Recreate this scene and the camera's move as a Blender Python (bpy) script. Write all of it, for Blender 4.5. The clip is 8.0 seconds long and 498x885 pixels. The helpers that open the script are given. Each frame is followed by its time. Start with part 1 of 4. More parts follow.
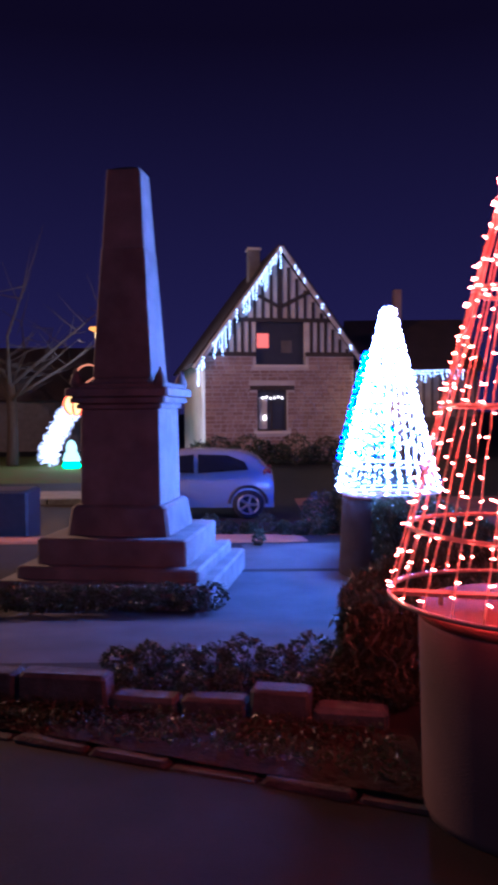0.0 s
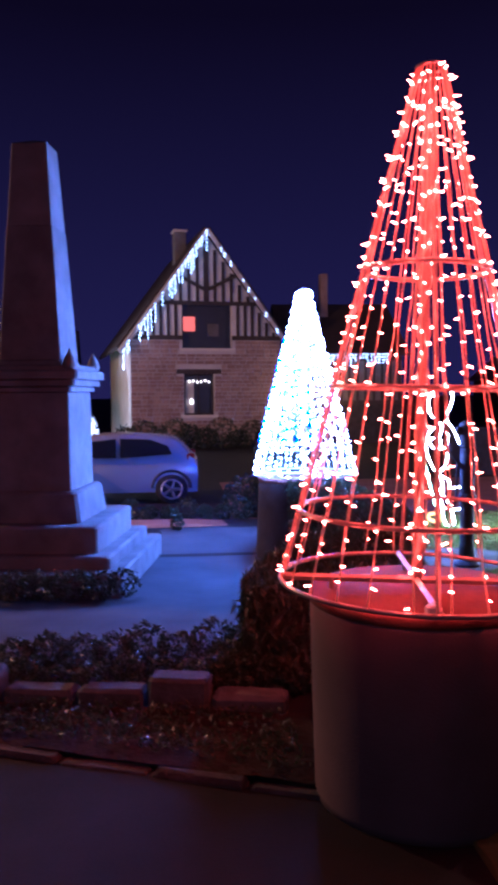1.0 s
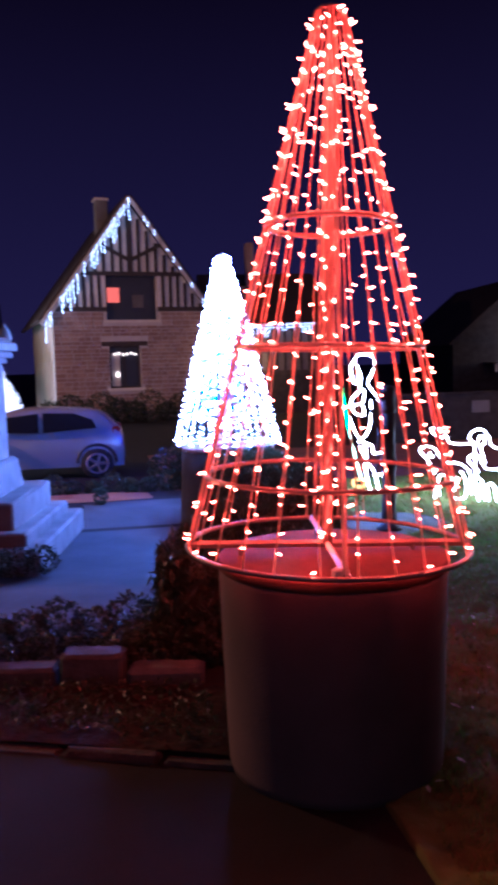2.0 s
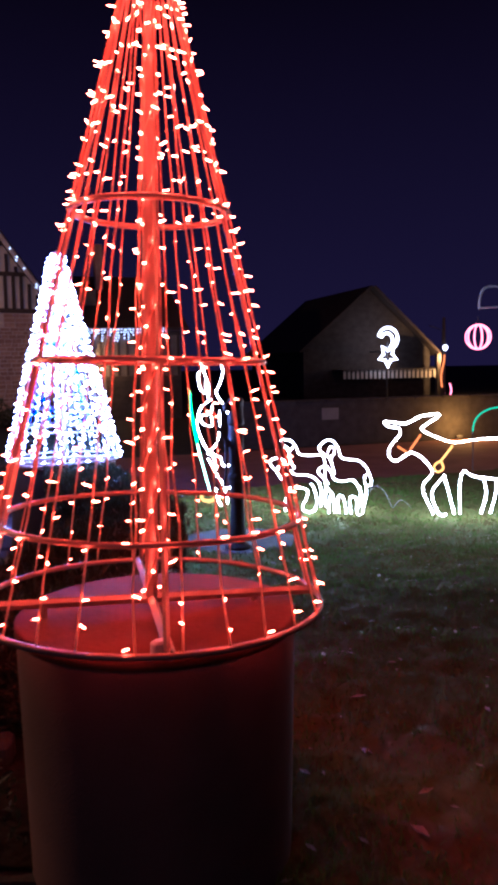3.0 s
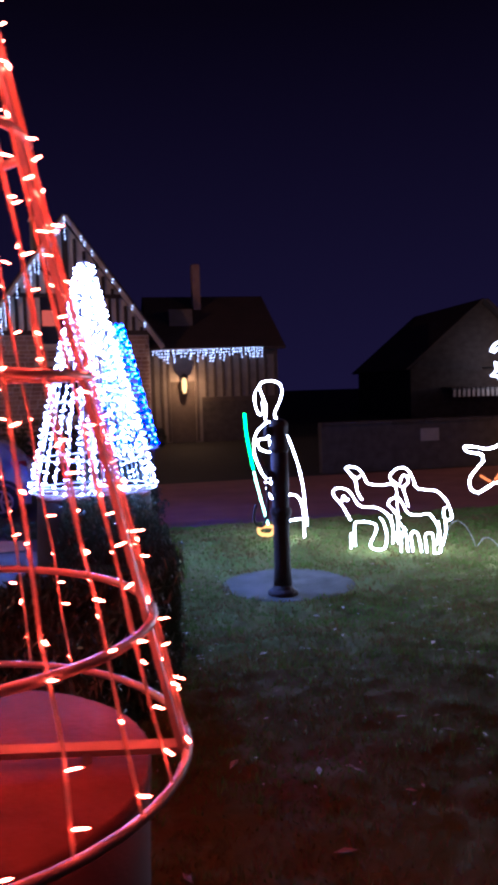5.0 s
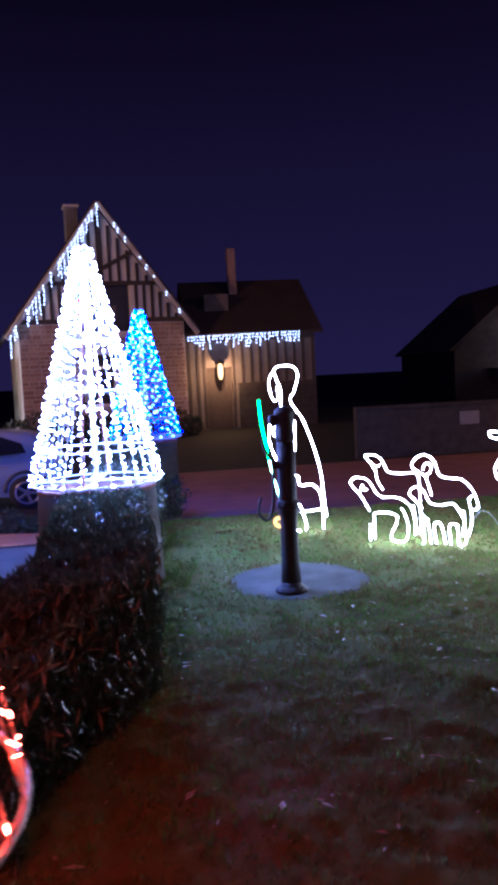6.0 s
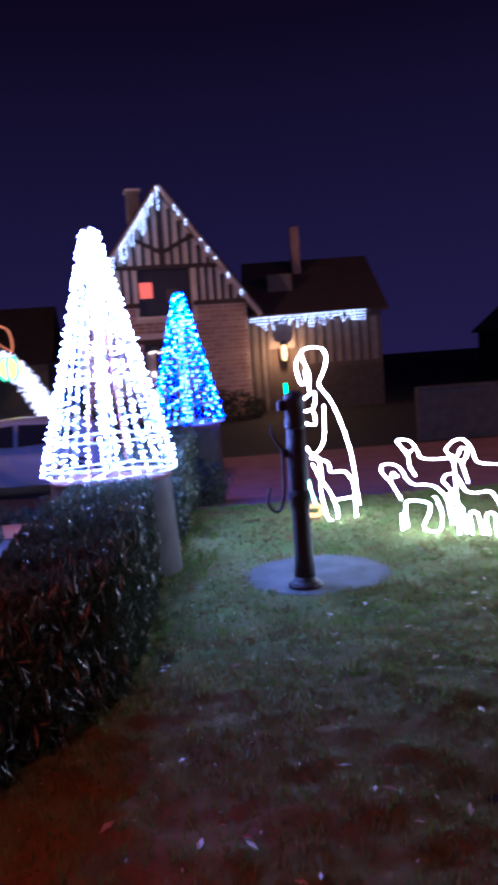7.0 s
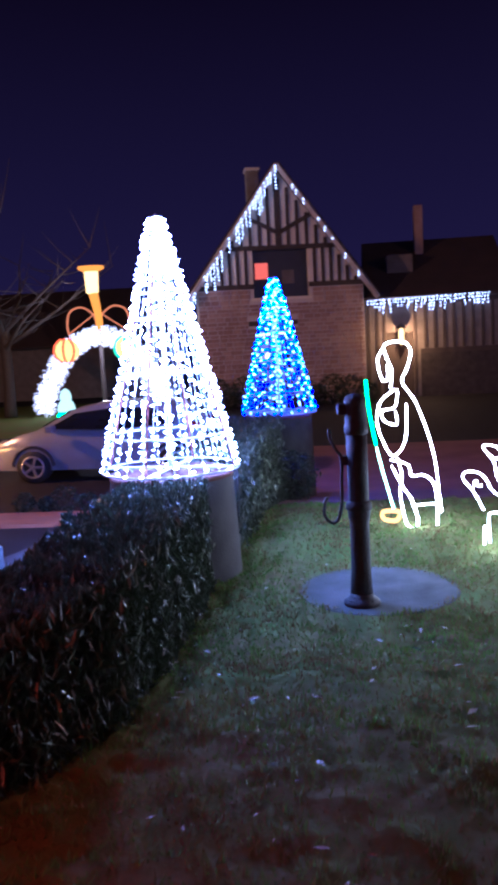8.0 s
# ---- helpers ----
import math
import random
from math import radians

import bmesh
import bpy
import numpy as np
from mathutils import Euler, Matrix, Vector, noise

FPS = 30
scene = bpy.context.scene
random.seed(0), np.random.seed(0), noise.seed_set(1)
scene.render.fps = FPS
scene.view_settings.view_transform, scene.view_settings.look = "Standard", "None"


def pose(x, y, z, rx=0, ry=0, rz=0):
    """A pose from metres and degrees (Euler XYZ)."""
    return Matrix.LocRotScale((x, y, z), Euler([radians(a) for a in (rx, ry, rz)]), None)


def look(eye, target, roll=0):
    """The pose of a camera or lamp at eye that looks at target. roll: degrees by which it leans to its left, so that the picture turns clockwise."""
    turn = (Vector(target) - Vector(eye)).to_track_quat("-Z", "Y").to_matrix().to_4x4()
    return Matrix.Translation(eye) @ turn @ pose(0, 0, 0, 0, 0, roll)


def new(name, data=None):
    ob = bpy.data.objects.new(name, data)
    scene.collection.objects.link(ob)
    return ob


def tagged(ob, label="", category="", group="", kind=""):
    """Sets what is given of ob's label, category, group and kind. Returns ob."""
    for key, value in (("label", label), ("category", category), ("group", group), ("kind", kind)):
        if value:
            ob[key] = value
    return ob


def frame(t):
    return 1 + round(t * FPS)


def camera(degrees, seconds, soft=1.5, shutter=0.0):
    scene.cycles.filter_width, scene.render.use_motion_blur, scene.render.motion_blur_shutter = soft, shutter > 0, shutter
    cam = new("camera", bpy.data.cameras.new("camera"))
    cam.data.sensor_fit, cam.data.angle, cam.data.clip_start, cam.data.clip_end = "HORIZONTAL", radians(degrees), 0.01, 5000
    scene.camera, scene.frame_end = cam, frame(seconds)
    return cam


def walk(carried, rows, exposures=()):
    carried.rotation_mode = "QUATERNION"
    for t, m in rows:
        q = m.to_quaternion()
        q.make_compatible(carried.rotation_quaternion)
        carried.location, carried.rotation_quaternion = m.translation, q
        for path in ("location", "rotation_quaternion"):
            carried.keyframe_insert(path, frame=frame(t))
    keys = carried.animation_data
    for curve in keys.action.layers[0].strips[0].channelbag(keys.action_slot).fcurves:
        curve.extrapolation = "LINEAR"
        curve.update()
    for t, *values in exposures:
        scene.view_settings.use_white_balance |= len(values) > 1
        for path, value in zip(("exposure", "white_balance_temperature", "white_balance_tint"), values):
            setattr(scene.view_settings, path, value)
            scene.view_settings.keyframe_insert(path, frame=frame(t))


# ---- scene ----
cam = camera(34.8, 8.0, soft=3.9, shutter=0.55)
PATH = [
    (0, (-0.142, -0.257, 1.599), (-0.13, 1.741, 1.519), -0.4),
    (0.5, (-0.051, -0.203, 1.599), (0.053, 1.792, 1.496), -0.7),
    (1, (0.046, -0.165, 1.586), (0.229, 1.823, 1.465), -0.5),
    (1.2, (0.066, -0.157, 1.574), (0.278, 1.827, 1.437), -0.5),
    (2.3, (0.234, 0.075, 1.541), (0.692, 2.01, 1.329), -1.3),
    (2.5, (0.284, 0.206, 1.547), (0.838, 2.115, 1.332), -0.8),
    (3, (0.432, 0.455, 1.58), (1.132, 2.319, 1.391), -1.0),
    (3.5, (0.616, 0.686, 1.585), (1.193, 2.593, 1.417), -1.3),
    (4, (0.862, 0.917, 1.587), (1.327, 2.854, 1.415), -2.2),
    (4.5, (1.151, 1.188, 1.581), (1.632, 3.122, 1.417), -2.2),
    (4.7, (1.25, 1.24, 1.554), (1.718, 3.18, 1.426), -1.9),
    (5.8, (1.743, 1.5, 1.572), (2.054, 3.469, 1.404), -3.2),
    (6, (1.826, 1.599, 1.553), (2.136, 3.568, 1.386), -2.8),
    (6.5, (2.153, 1.746, 1.536), (2.445, 3.717, 1.361), -3.3),
    (7, (2.438, 1.865, 1.546), (2.546, 3.852, 1.343), -4.1),
    (7.5, (2.698, 2.063, 1.573), (2.612, 4.05, 1.356), -2.8),
    (8, (2.965, 2.269, 1.662), (2.759, 4.244, 1.425), -3.0),
]
EXPOSURE = [(0.0, 2.15, 4550, 33), (1.2, 2.0, 4600, 36), (2.5, 1.6, 5000, 36), (3.0, 1.3, 5250, 34), (3.6, 1.22, 6000, 28), (4.2, 1.15, 6050, 28), (4.7, 1.0, 5300, 36), (6.0, 1.7, 5100, 38), (6.6, 1.87, 5050, 39), (8.0, 1.75, 5000, 39)]
walk(cam, [(t, look(eye, target, roll)) for t, eye, target, roll in PATH], EXPOSURE)

# ---- night sky ----
world = bpy.data.worlds.new("night")
scene.world = world
world.use_nodes = True
wn, wl = world.node_tree.nodes, world.node_tree.links
bg = wn["Background"]
coord = wn.new("ShaderNodeTexCoord")
sep = wn.new("ShaderNodeSeparateXYZ")
ramp = wn.new("ShaderNodeValToRGB")
wl.new(coord.outputs["Generated"], sep.inputs[0])
wl.new(sep.outputs["Z"], ramp.inputs[0])
wl.new(ramp.outputs[0], bg.inputs[0])
ramp.color_ramp.elements[0].color = (0.013, 0.0098, 0.033, 1)
ramp.color_ramp.elements[1].position = 0.42
ramp.color_ramp.elements[1].color = (0.0030, 0.0017, 0.0056, 1)
bg.inputs[1].default_value = 0.33


def lamp(name, place, power, colour, size=0.03):
    data = bpy.data.lights.new(name, "POINT")
    data.energy, data.color, data.shadow_soft_size = power, colour, size
    ob = new(name, data)
    ob.location = place
    return ob


# unseen fill lamp behind the start of the walk, added for camera-facing sides
lamp("unseen_lamp", (-7.0, -8.0, 6.5), 55, (1.0, 0.86, 0.82), 0.15)
# unseen amber lamps added off view for the orange light on street and walls
lamp("unseen_lamp", (-11.5, 16.0, 6.0), 1350, (1.0, 0.45, 0.17), 0.2)
lamp("unseen_lamp", (21.0, 15.5, 7.0), 560, (1.0, 0.48, 0.30), 0.2)

RED, WHITE, BLUE = (1.0, 0.05, 0.03), (0.62, 0.74, 1.0), (0.10, 0.22, 1.0)

# ---- materials ----


def surface(name, colour, rough=0.7, other=None, scale=6.0, bump=0.3, fine=60.0, metal=0.0, spread=0.5, gloss=0.5):
    """A procedural surface: two colours mixed by broad noise, fine grain and relief."""
    m = bpy.data.materials.new(name)
    m.use_nodes = True
    n, l = m.node_tree.nodes, m.node_tree.links
    p = n["Principled BSDF"]
    p.inputs["Metallic"].default_value = metal
    p.inputs["Specular IOR Level"].default_value = gloss
    other = other or tuple(c * 0.6 for c in colour)
    tc = n.new("ShaderNodeTexCoord")
    broad = n.new("ShaderNodeTexNoise")
    broad.inputs["Scale"].default_value = scale
    broad.inputs["Detail"].default_value = 4
    grain = n.new("ShaderNodeTexNoise")
    grain.inputs["Scale"].default_value = fine
    grain.inputs["Detail"].default_value = 3
    l.new(tc.outputs["Object"], broad.inputs["Vector"])
    l.new(tc.outputs["Object"], grain.inputs["Vector"])
    info = n.new("ShaderNodeObjectInfo")
    add = n.new("ShaderNodeMath")
    add.operation = "MULTIPLY_ADD"
    add.inputs[1].default_value = spread * 0.5
    l.new(info.outputs["Random"], add.inputs[0])
    l.new(broad.outputs["Fac"], add.inputs[2])
    mixer = n.new("ShaderNodeMix")
    mixer.data_type = "RGBA"
    mixer.inputs[6].default_value = (*colour, 1)
    mixer.inputs[7].default_value = (*other, 1)
    cr = n.new("ShaderNodeMapRange")
    cr.inputs[1].default_value, cr.inputs[2].default_value = 0.35, 0.85
    l.new(add.outputs[0], cr.inputs[0])
    l.new(cr.outputs[0], mixer.inputs[0])
    l.new(mixer.outputs[2], p.inputs["Base Color"])
    rr = n.new("ShaderNodeMapRange")
    rr.inputs[3].default_value, rr.inputs[4].default_value = max(rough - 0.15, 0.03), min(rough + 0.15, 1)
    l.new(grain.outputs["Fac"], rr.inputs[0])
    l.new(rr.outputs[0], p.inputs["Roughness"])
    b = n.new("ShaderNodeBump")
    b.inputs["Strength"].default_value = bump
    b.inputs["Distance"].default_value = 0.01
    l.new(grain.outputs["Fac"], b.inputs["Height"])
    l.new(b.outputs[0], p.inputs["Normal"])
    return m


def glow(name, colour, strength, casts=True):
    m = bpy.data.materials.new(name)
    m.use_nodes = True
    n, l = m.node_tree.nodes, m.node_tree.links
    n.remove(n["Principled BSDF"])
    e = n.new("ShaderNodeEmission")
    e.inputs[0].default_value, e.inputs[1].default_value = (*colour, 1), strength
    l.new(e.outputs[0], n["Material Output"].inputs[0])
    m.cycles.emission_sampling = "FRONT" if casts else "NONE"
    return m


def sleeve(name, colour):
    """Translucent cable sheath that lets the light of its bulbs through."""
    m = bpy.data.materials.new(name)
    m.use_nodes = True
    n, l = m.node_tree.nodes, m.node_tree.links
    n.remove(n["Principled BSDF"])
    d, t, x = n.new("ShaderNodeBsdfDiffuse"), n.new("ShaderNodeBsdfTranslucent"), n.new("ShaderNodeMixShader")
    d.inputs[0].default_value = t.inputs[0].default_value = (*colour, 1)
    x.inputs[0].default_value = 0.6
    l.new(d.outputs[0], x.inputs[1])
    l.new(t.outputs[0], x.inputs[2])
    l.new(x.outputs[0], n["Material Output"].inputs[0])
    return m


ASPHALT = surface("asphalt", (0.019, 0.018, 0.020), 0.9, (0.011, 0.0105, 0.011), 2.6, 0.25, 160, gloss=0.2)
LAWN_M = surface("turf", (0.075, 0.125, 0.025), 0.95, (0.12, 0.075, 0.033), 1.7, 1.0, 18, gloss=0.05)


def blade_material():
    """Thin grass that lets light through, each blade a little different, browner in patches."""
    m = bpy.data.materials.new("grass_blade")
    m.use_nodes = True
    n, l = m.node_tree.nodes, m.node_tree.links
    n.remove(n["Principled BSDF"])
    geo, tc, no, mix, ramp2 = (n.new(k) for k in ("ShaderNodeNewGeometry", "ShaderNodeTexCoord", "ShaderNodeTexNoise", "ShaderNodeMath", "ShaderNodeValToRGB"))
    no.inputs["Scale"].default_value = 1.7
    no.inputs["Detail"].default_value = 3
    l.new(tc.outputs["Object"], no.inputs["Vector"])
    mix.operation = "MULTIPLY_ADD"
    mix.inputs[1].default_value = 0.35
    l.new(geo.outputs["Random Per Island"], mix.inputs[0])
    l.new(no.outputs["Fac"], mix.inputs[2])
    e = ramp2.color_ramp.elements
    e[0].position, e[0].color = 0.54, (0.165, 0.106, 0.047, 1)
    e[1].position, e[1].color = 0.80, (0.108, 0.20, 0.04, 1)
    l.new(mix.outputs[0], ramp2.inputs[0])
    d, t, x = n.new("ShaderNodeBsdfDiffuse"), n.new("ShaderNodeBsdfTranslucent"), n.new("ShaderNodeMixShader")
    x.inputs[0].default_value = 0.45
    for q in (d, t):
        l.new(ramp2.outputs[0], q.inputs[0])
    l.new(d.outputs[0], x.inputs[1])
    l.new(t.outputs[0], x.inputs[2])
    l.new(x.outputs[0], n["Material Output"].inputs[0])
    return m


BLADE = blade_material()
LEAF = surface("hedge_leaf", (0.035, 0.046, 0.026), 0.4, (0.05, 0.056, 0.034), 7.0, 0.1, 40, gloss=0.4)
# paler copy of the leaf colour, painted in for glints of light
GLINT_LEAF = surface("glint_hedge_leaf", (0.17, 0.20, 0.12), 0.3, (0.12, 0.15, 0.09), 7.0, 0.1, 40, gloss=0.7)
# leaves let part of the light through
ln, ll = LEAF.node_tree.nodes, LEAF.node_tree.links
thin, blend = ln.new("ShaderNodeBsdfTranslucent"), ln.new("ShaderNodeMixShader")
thin.inputs[0].default_value = (0.04, 0.055, 0.025, 1)
blend.inputs[0].default_value = 0.22
ll.new(ln["Principled BSDF"].outputs[0], blend.inputs[1])
ll.new(thin.outputs[0], blend.inputs[2])
ll.new(blend.outputs[0], ln["Material Output"].inputs[0])
PATH_M = surface("fine_gravel_path", (0.085, 0.088, 0.098), 0.9, (0.045, 0.047, 0.054), 1.6, 0.3, 140, gloss=0.2)
PAVER = surface("red_brown_paving", (0.46, 0.15, 0.065), 0.85, (0.28, 0.11, 0.06), 2.4, 0.3, 60)
# red-brown tone for the sheet laid over the ground beyond the lawn
ROAD_M = surface("red_brown_road", (0.24, 0.12, 0.10), 0.9, (0.15, 0.07, 0.06), 1.3, 0.3, 90, gloss=0.15)
# darker, browner concrete for the far planters and outer walls
DIM_CONCRETE = surface("dark_concrete", (0.062, 0.054, 0.05), 0.92, (0.03, 0.026, 0.024), 4.0, 0.3, 50, gloss=0.15)
# lid colour tuned to a deep red-brown
LID_BROWN = surface("red_brown_lid", (0.15, 0.052, 0.032), 0.85, (0.07, 0.026, 0.018), 5.0, 0.3, 60, gloss=0.25)
BARK = surface("bark", (0.05, 0.04, 0.03), 0.9, (0.03, 0.025, 0.02), 9.0, 0.6, 30)
DEAD = surface("fallen_leaf", (0.40, 0.34, 0.26), 0.4, (0.24, 0.18, 0.11), 5.0, 0.2, 30)
CONCRETE = surface("concrete", (0.22, 0.21, 0.20), 0.85, (0.14, 0.13, 0.12), 3.0, 0.4, 50)
GRANITE = surface("granite", (0.25, 0.25, 0.245), 0.8, (0.13, 0.128, 0.125), 3.5, 0.35, 70)
KERB = surface("kerb_stone", (0.085, 0.1, 0.105), 0.9, (0.03, 0.034, 0.037), 9.0, 0.6, 55)
# darker, rougher stone for the outer kerb
OUTER_KERB = surface("dark_kerb_stone", (0.065, 0.068, 0.07), 0.95, (0.025, 0.024, 0.024), 14.0, 0.9, 45)
SOIL = surface("soil", (0.045, 0.032, 0.024), 0.95, (0.025, 0.018, 0.014), 5.0, 0.9, 35, gloss=0.1)
SLAB = surface("worn_slab", (0.092, 0.096, 0.088), 0.92, (0.022, 0.026, 0.018), 4.2, 0.4, 60, gloss=0.12)
DRUM = surface("drum_concrete", (0.17, 0.095, 0.09), 0.9, (0.09, 0.05, 0.047), 2.2, 0.2, 130)
BOARD = surface("dim_boards", (0.17, 0.145, 0.13), 0.85, (0.11, 0.095, 0.08), 3.0, 0.3, 30)
STEEL = surface("painted_steel", (0.55, 0.53, 0.52), 0.45, (0.42, 0.40, 0.40), 8.0, 0.1, 60)
RED_STEEL = surface("red_frame_steel", (0.34, 0.28, 0.26), 0.38, (0.22, 0.18, 0.17), 8.0, 0.1, 60, 0.3)
OLD_PAINT = surface("rusty_red_paint", (0.30, 0.085, 0.055), 0.6, (0.16, 0.05, 0.035), 9.0, 0.2, 60)
DARK_STEEL = surface("dark_steel", (0.05, 0.05, 0.055), 0.45, (0.03, 0.03, 0.035), 12.0, 0.2, 50)
IRON = surface("cast_iron", (0.062, 0.054, 0.048), 0.7, (0.03, 0.026, 0.023), 14.0, 0.6, 45, 0.1, gloss=0.35)
BRICK = surface("rubble_stone", (0.46, 0.335, 0.265), 0.9, (0.26, 0.165, 0.13), 2.0, 0.5, 20, spread=0.9)
MORTAR = surface("mortar", (0.56, 0.52, 0.47), 0.95, (0.46, 0.42, 0.38), 2.0, 0.5, 20)
PLASTER = surface("cream_render", (0.74, 0.69, 0.57), 0.9, (0.58, 0.53, 0.44), 1.5, 0.2, 30)
BARGE = surface("weathered_board", (0.52, 0.48, 0.44), 0.9, (0.36, 0.33, 0.30), 3.0, 0.3, 30)
TIMBER = surface("dark_timber", (0.055, 0.04, 0.032), 0.8, (0.035, 0.026, 0.02), 5.0, 0.5, 30)
TILE = surface("roof_tile", (0.065, 0.044, 0.038), 0.85, (0.04, 0.03, 0.027), 1.2, 0.6, 14)
CAR_PAINT = surface("silver_car_paint", (0.29, 0.292, 0.30), 0.26, (0.27, 0.272, 0.28), 0.3, 0.0, 500, 0.15)
CAR_GLASS = surface("dark_car_glass", (0.015, 0.017, 0.02), 0.08, (0.01, 0.012, 0.014), 1.0, 0.0, 10)
RUBBER = surface("tyre_rubber", (0.018, 0.018, 0.018), 0.85, (0.012, 0.012, 0.012), 8.0, 0.3, 60)
ALLOY = surface("alloy", (0.55, 0.55, 0.57), 0.35, (0.42, 0.42, 0.44), 6.0, 0.05, 30, 0.8)
CURTAIN = surface("net_curtain", (0.6, 0.57, 0.5), 0.9, (0.45, 0.42, 0.36), 10.0, 0.2, 30)
DARK = surface("unlit_interior", (0.03, 0.03, 0.035), 0.5, (0.02, 0.02, 0.024), 2.0, 0.1, 20)
RED_SLEEVE = sleeve("red_cable", (0.72, 0.50, 0.34))
WHITE_SLEEVE = sleeve("clear_cable", (0.75, 0.78, 0.8))
RED_BULB = glow("red_led", (1.0, 0.078, 0.028), 98.0)
WHITE_BULB = glow("white_led", (0.25, 0.41, 1.0), 215.0)
BLUE_BULB = glow("blue_led", (0.004, 0.010, 1.0), 60.0)
ICY_BULB = glow("icy_blue_led", (0.12, 0.36, 1.0), 24.0)
ICE_BULB = glow("icicle_led", (0.58, 0.78, 1.0), 2.2)
ROPE_WHITE = glow("white_rope_light", (0.80, 0.97, 1.0), 38.0)
ROPE_GREEN = glow("green_rope_light", (0.006, 0.6, 0.085), 9.0)
ROPE_SOFT = glow("soft_white_rope_light", (0.80, 0.97, 1.0), 23.0)
FAR_GREEN = glow("far_green_rope_light", (0.01, 0.55, 0.24), 0.7)
ROPE_MINT = glow("mint_rope_light", (0.30, 1.0, 0.55), 10.0)
ROPE_AMBER = glow("amber_rope_light", (1.0, 0.45, 0.09), 1.2)
ROPE_ORANGE = glow("orange_rope_light", (1.0, 0.24, 0.05), 0.8)
ROPE_PINK = glow("pink_rope_light", (1.0, 0.20, 0.24), 2.2)
LANTERN_GLOW = glow("lantern_glass", (1.0, 0.55, 0.14), 1.3)
FLAME_GLOW = glow("torch_light", (1.0, 0.62, 0.16), 0.9)

# ---- mesh helpers ----


def mesh_object(name, verts, faces, material, parent=None, label="", smooth=False):
    me = bpy.data.meshes.new(name)
    me.from_pydata([tuple(v) for v in verts], [], faces)
    me.materials.append(material)
    if smooth:
        me.polygons.foreach_set("use_smooth", [True] * len(me.polygons))
    ob = new(name, me)
    if parent:
        ob.parent = parent
    if label:
        ob["label"] = label
    return ob


def join(*pieces):
    verts, faces = [], []
    for v, f in pieces:
        k = len(verts)
        verts += v
        faces += [tuple(i + k for i in q) for q in f]
    return verts, faces


def part(name, geo, material, parent=None, label="", smooth=False):
    return mesh_object(name, geo[0], geo[1], material, parent, label, smooth)


def base(name, place, label, category, group="", turn=0, kind=""):
    ob = new(name)
    ob.matrix_basis = pose(*place, 0, 0, turn)
    return tagged(ob, label, category, group, kind)


def box(x0, x1, y0, y1, z0, z1, bevel=0.0, taper=0.0):
    """A box with chamfered upright and top edges; taper narrows its top."""
    b = min(bevel, (x1 - x0) / 3, (y1 - y0) / 3, (z1 - z0) / 3)

    def loop(inset, z):
        a, c, d, e = x0 + inset, x1 - inset, y0 + inset, y1 - inset
        if b <= 0:
            return [(a, d, z), (c, d, z), (c, e, z), (a, e, z)]
        return [(a + b, d, z), (c - b, d, z), (c, d + b, z), (c, e - b, z), (c - b, e, z), (a + b, e, z), (a, e - b, z), (a, d + b, z)]

    rings = [loop(0, z0), loop(taper, z1 - b), loop(taper + b, z1)] if b > 0 else [loop(0, z0), loop(taper, z1)]
    k = len(rings[0])
    verts = [v for r in rings for v in r]
    faces = [tuple(reversed(range(k)))]
    for r in range(len(rings) - 1):
        faces += [(r * k + i, r * k + (i + 1) % k, (r + 1) * k + (i + 1) % k, (r + 1) * k + i) for i in range(k)]
    faces.append(tuple(range((len(rings) - 1) * k, len(rings) * k)))
    return verts, faces


def lathe(profile, sides=32, centre=(0, 0)):
    """A turned solid from (radius, height) pairs."""
    verts, faces = [], []
    for r, z in profile:
        for i in range(sides):
            a = 2 * math.pi * i / sides
            verts.append((centre[0] + r * math.cos(a), centre[1] + r * math.sin(a), z))
    for k in range(len(profile) - 1):
        faces += [(k * sides + i, k * sides + (i + 1) % sides, (k + 1) * sides + (i + 1) % sides, (k + 1) * sides + i) for i in range(sides)]
    faces.append(tuple(reversed(range(sides))))
    faces.append(tuple(range((len(profile) - 1) * sides, len(profile) * sides)))
    return verts, faces


def tube(points, radius, sides=6, closed=False):
    pts = [Vector(p) for p in points]
    n = len(pts)
    verts, faces = [], []
    up = Vector((0.13, 0.21, 0.97))
    for i, p in enumerate(pts):
        a = pts[(i - 1) % n] if closed or i else p
        b = pts[(i + 1) % n] if closed or i < n - 1 else p
        d = (b - a).normalized()
        u = d.cross(up)
        if u.length < 0.05:
            u = d.cross(Vector((1, 0, 0)))
        u.normalize()
        v = d.cross(u)
        r = radius[i] if isinstance(radius, (list, tuple)) else radius
        for s in range(sides):
            c = 2 * math.pi * s / sides
            verts.append(tuple(p + r * (u * math.cos(c) + v * math.sin(c))))
    rows = n if closed else n - 1
    for i in range(rows):
        j = (i + 1) % n
        faces += [(i * sides + s, i * sides + (s + 1) % sides, j * sides + (s + 1) % sides, j * sides + s) for s in range(sides)]
    if not closed:
        faces.append(tuple(reversed(range(sides))))
        faces.append(tuple(range((n - 1) * sides, n * sides)))
    return verts, faces


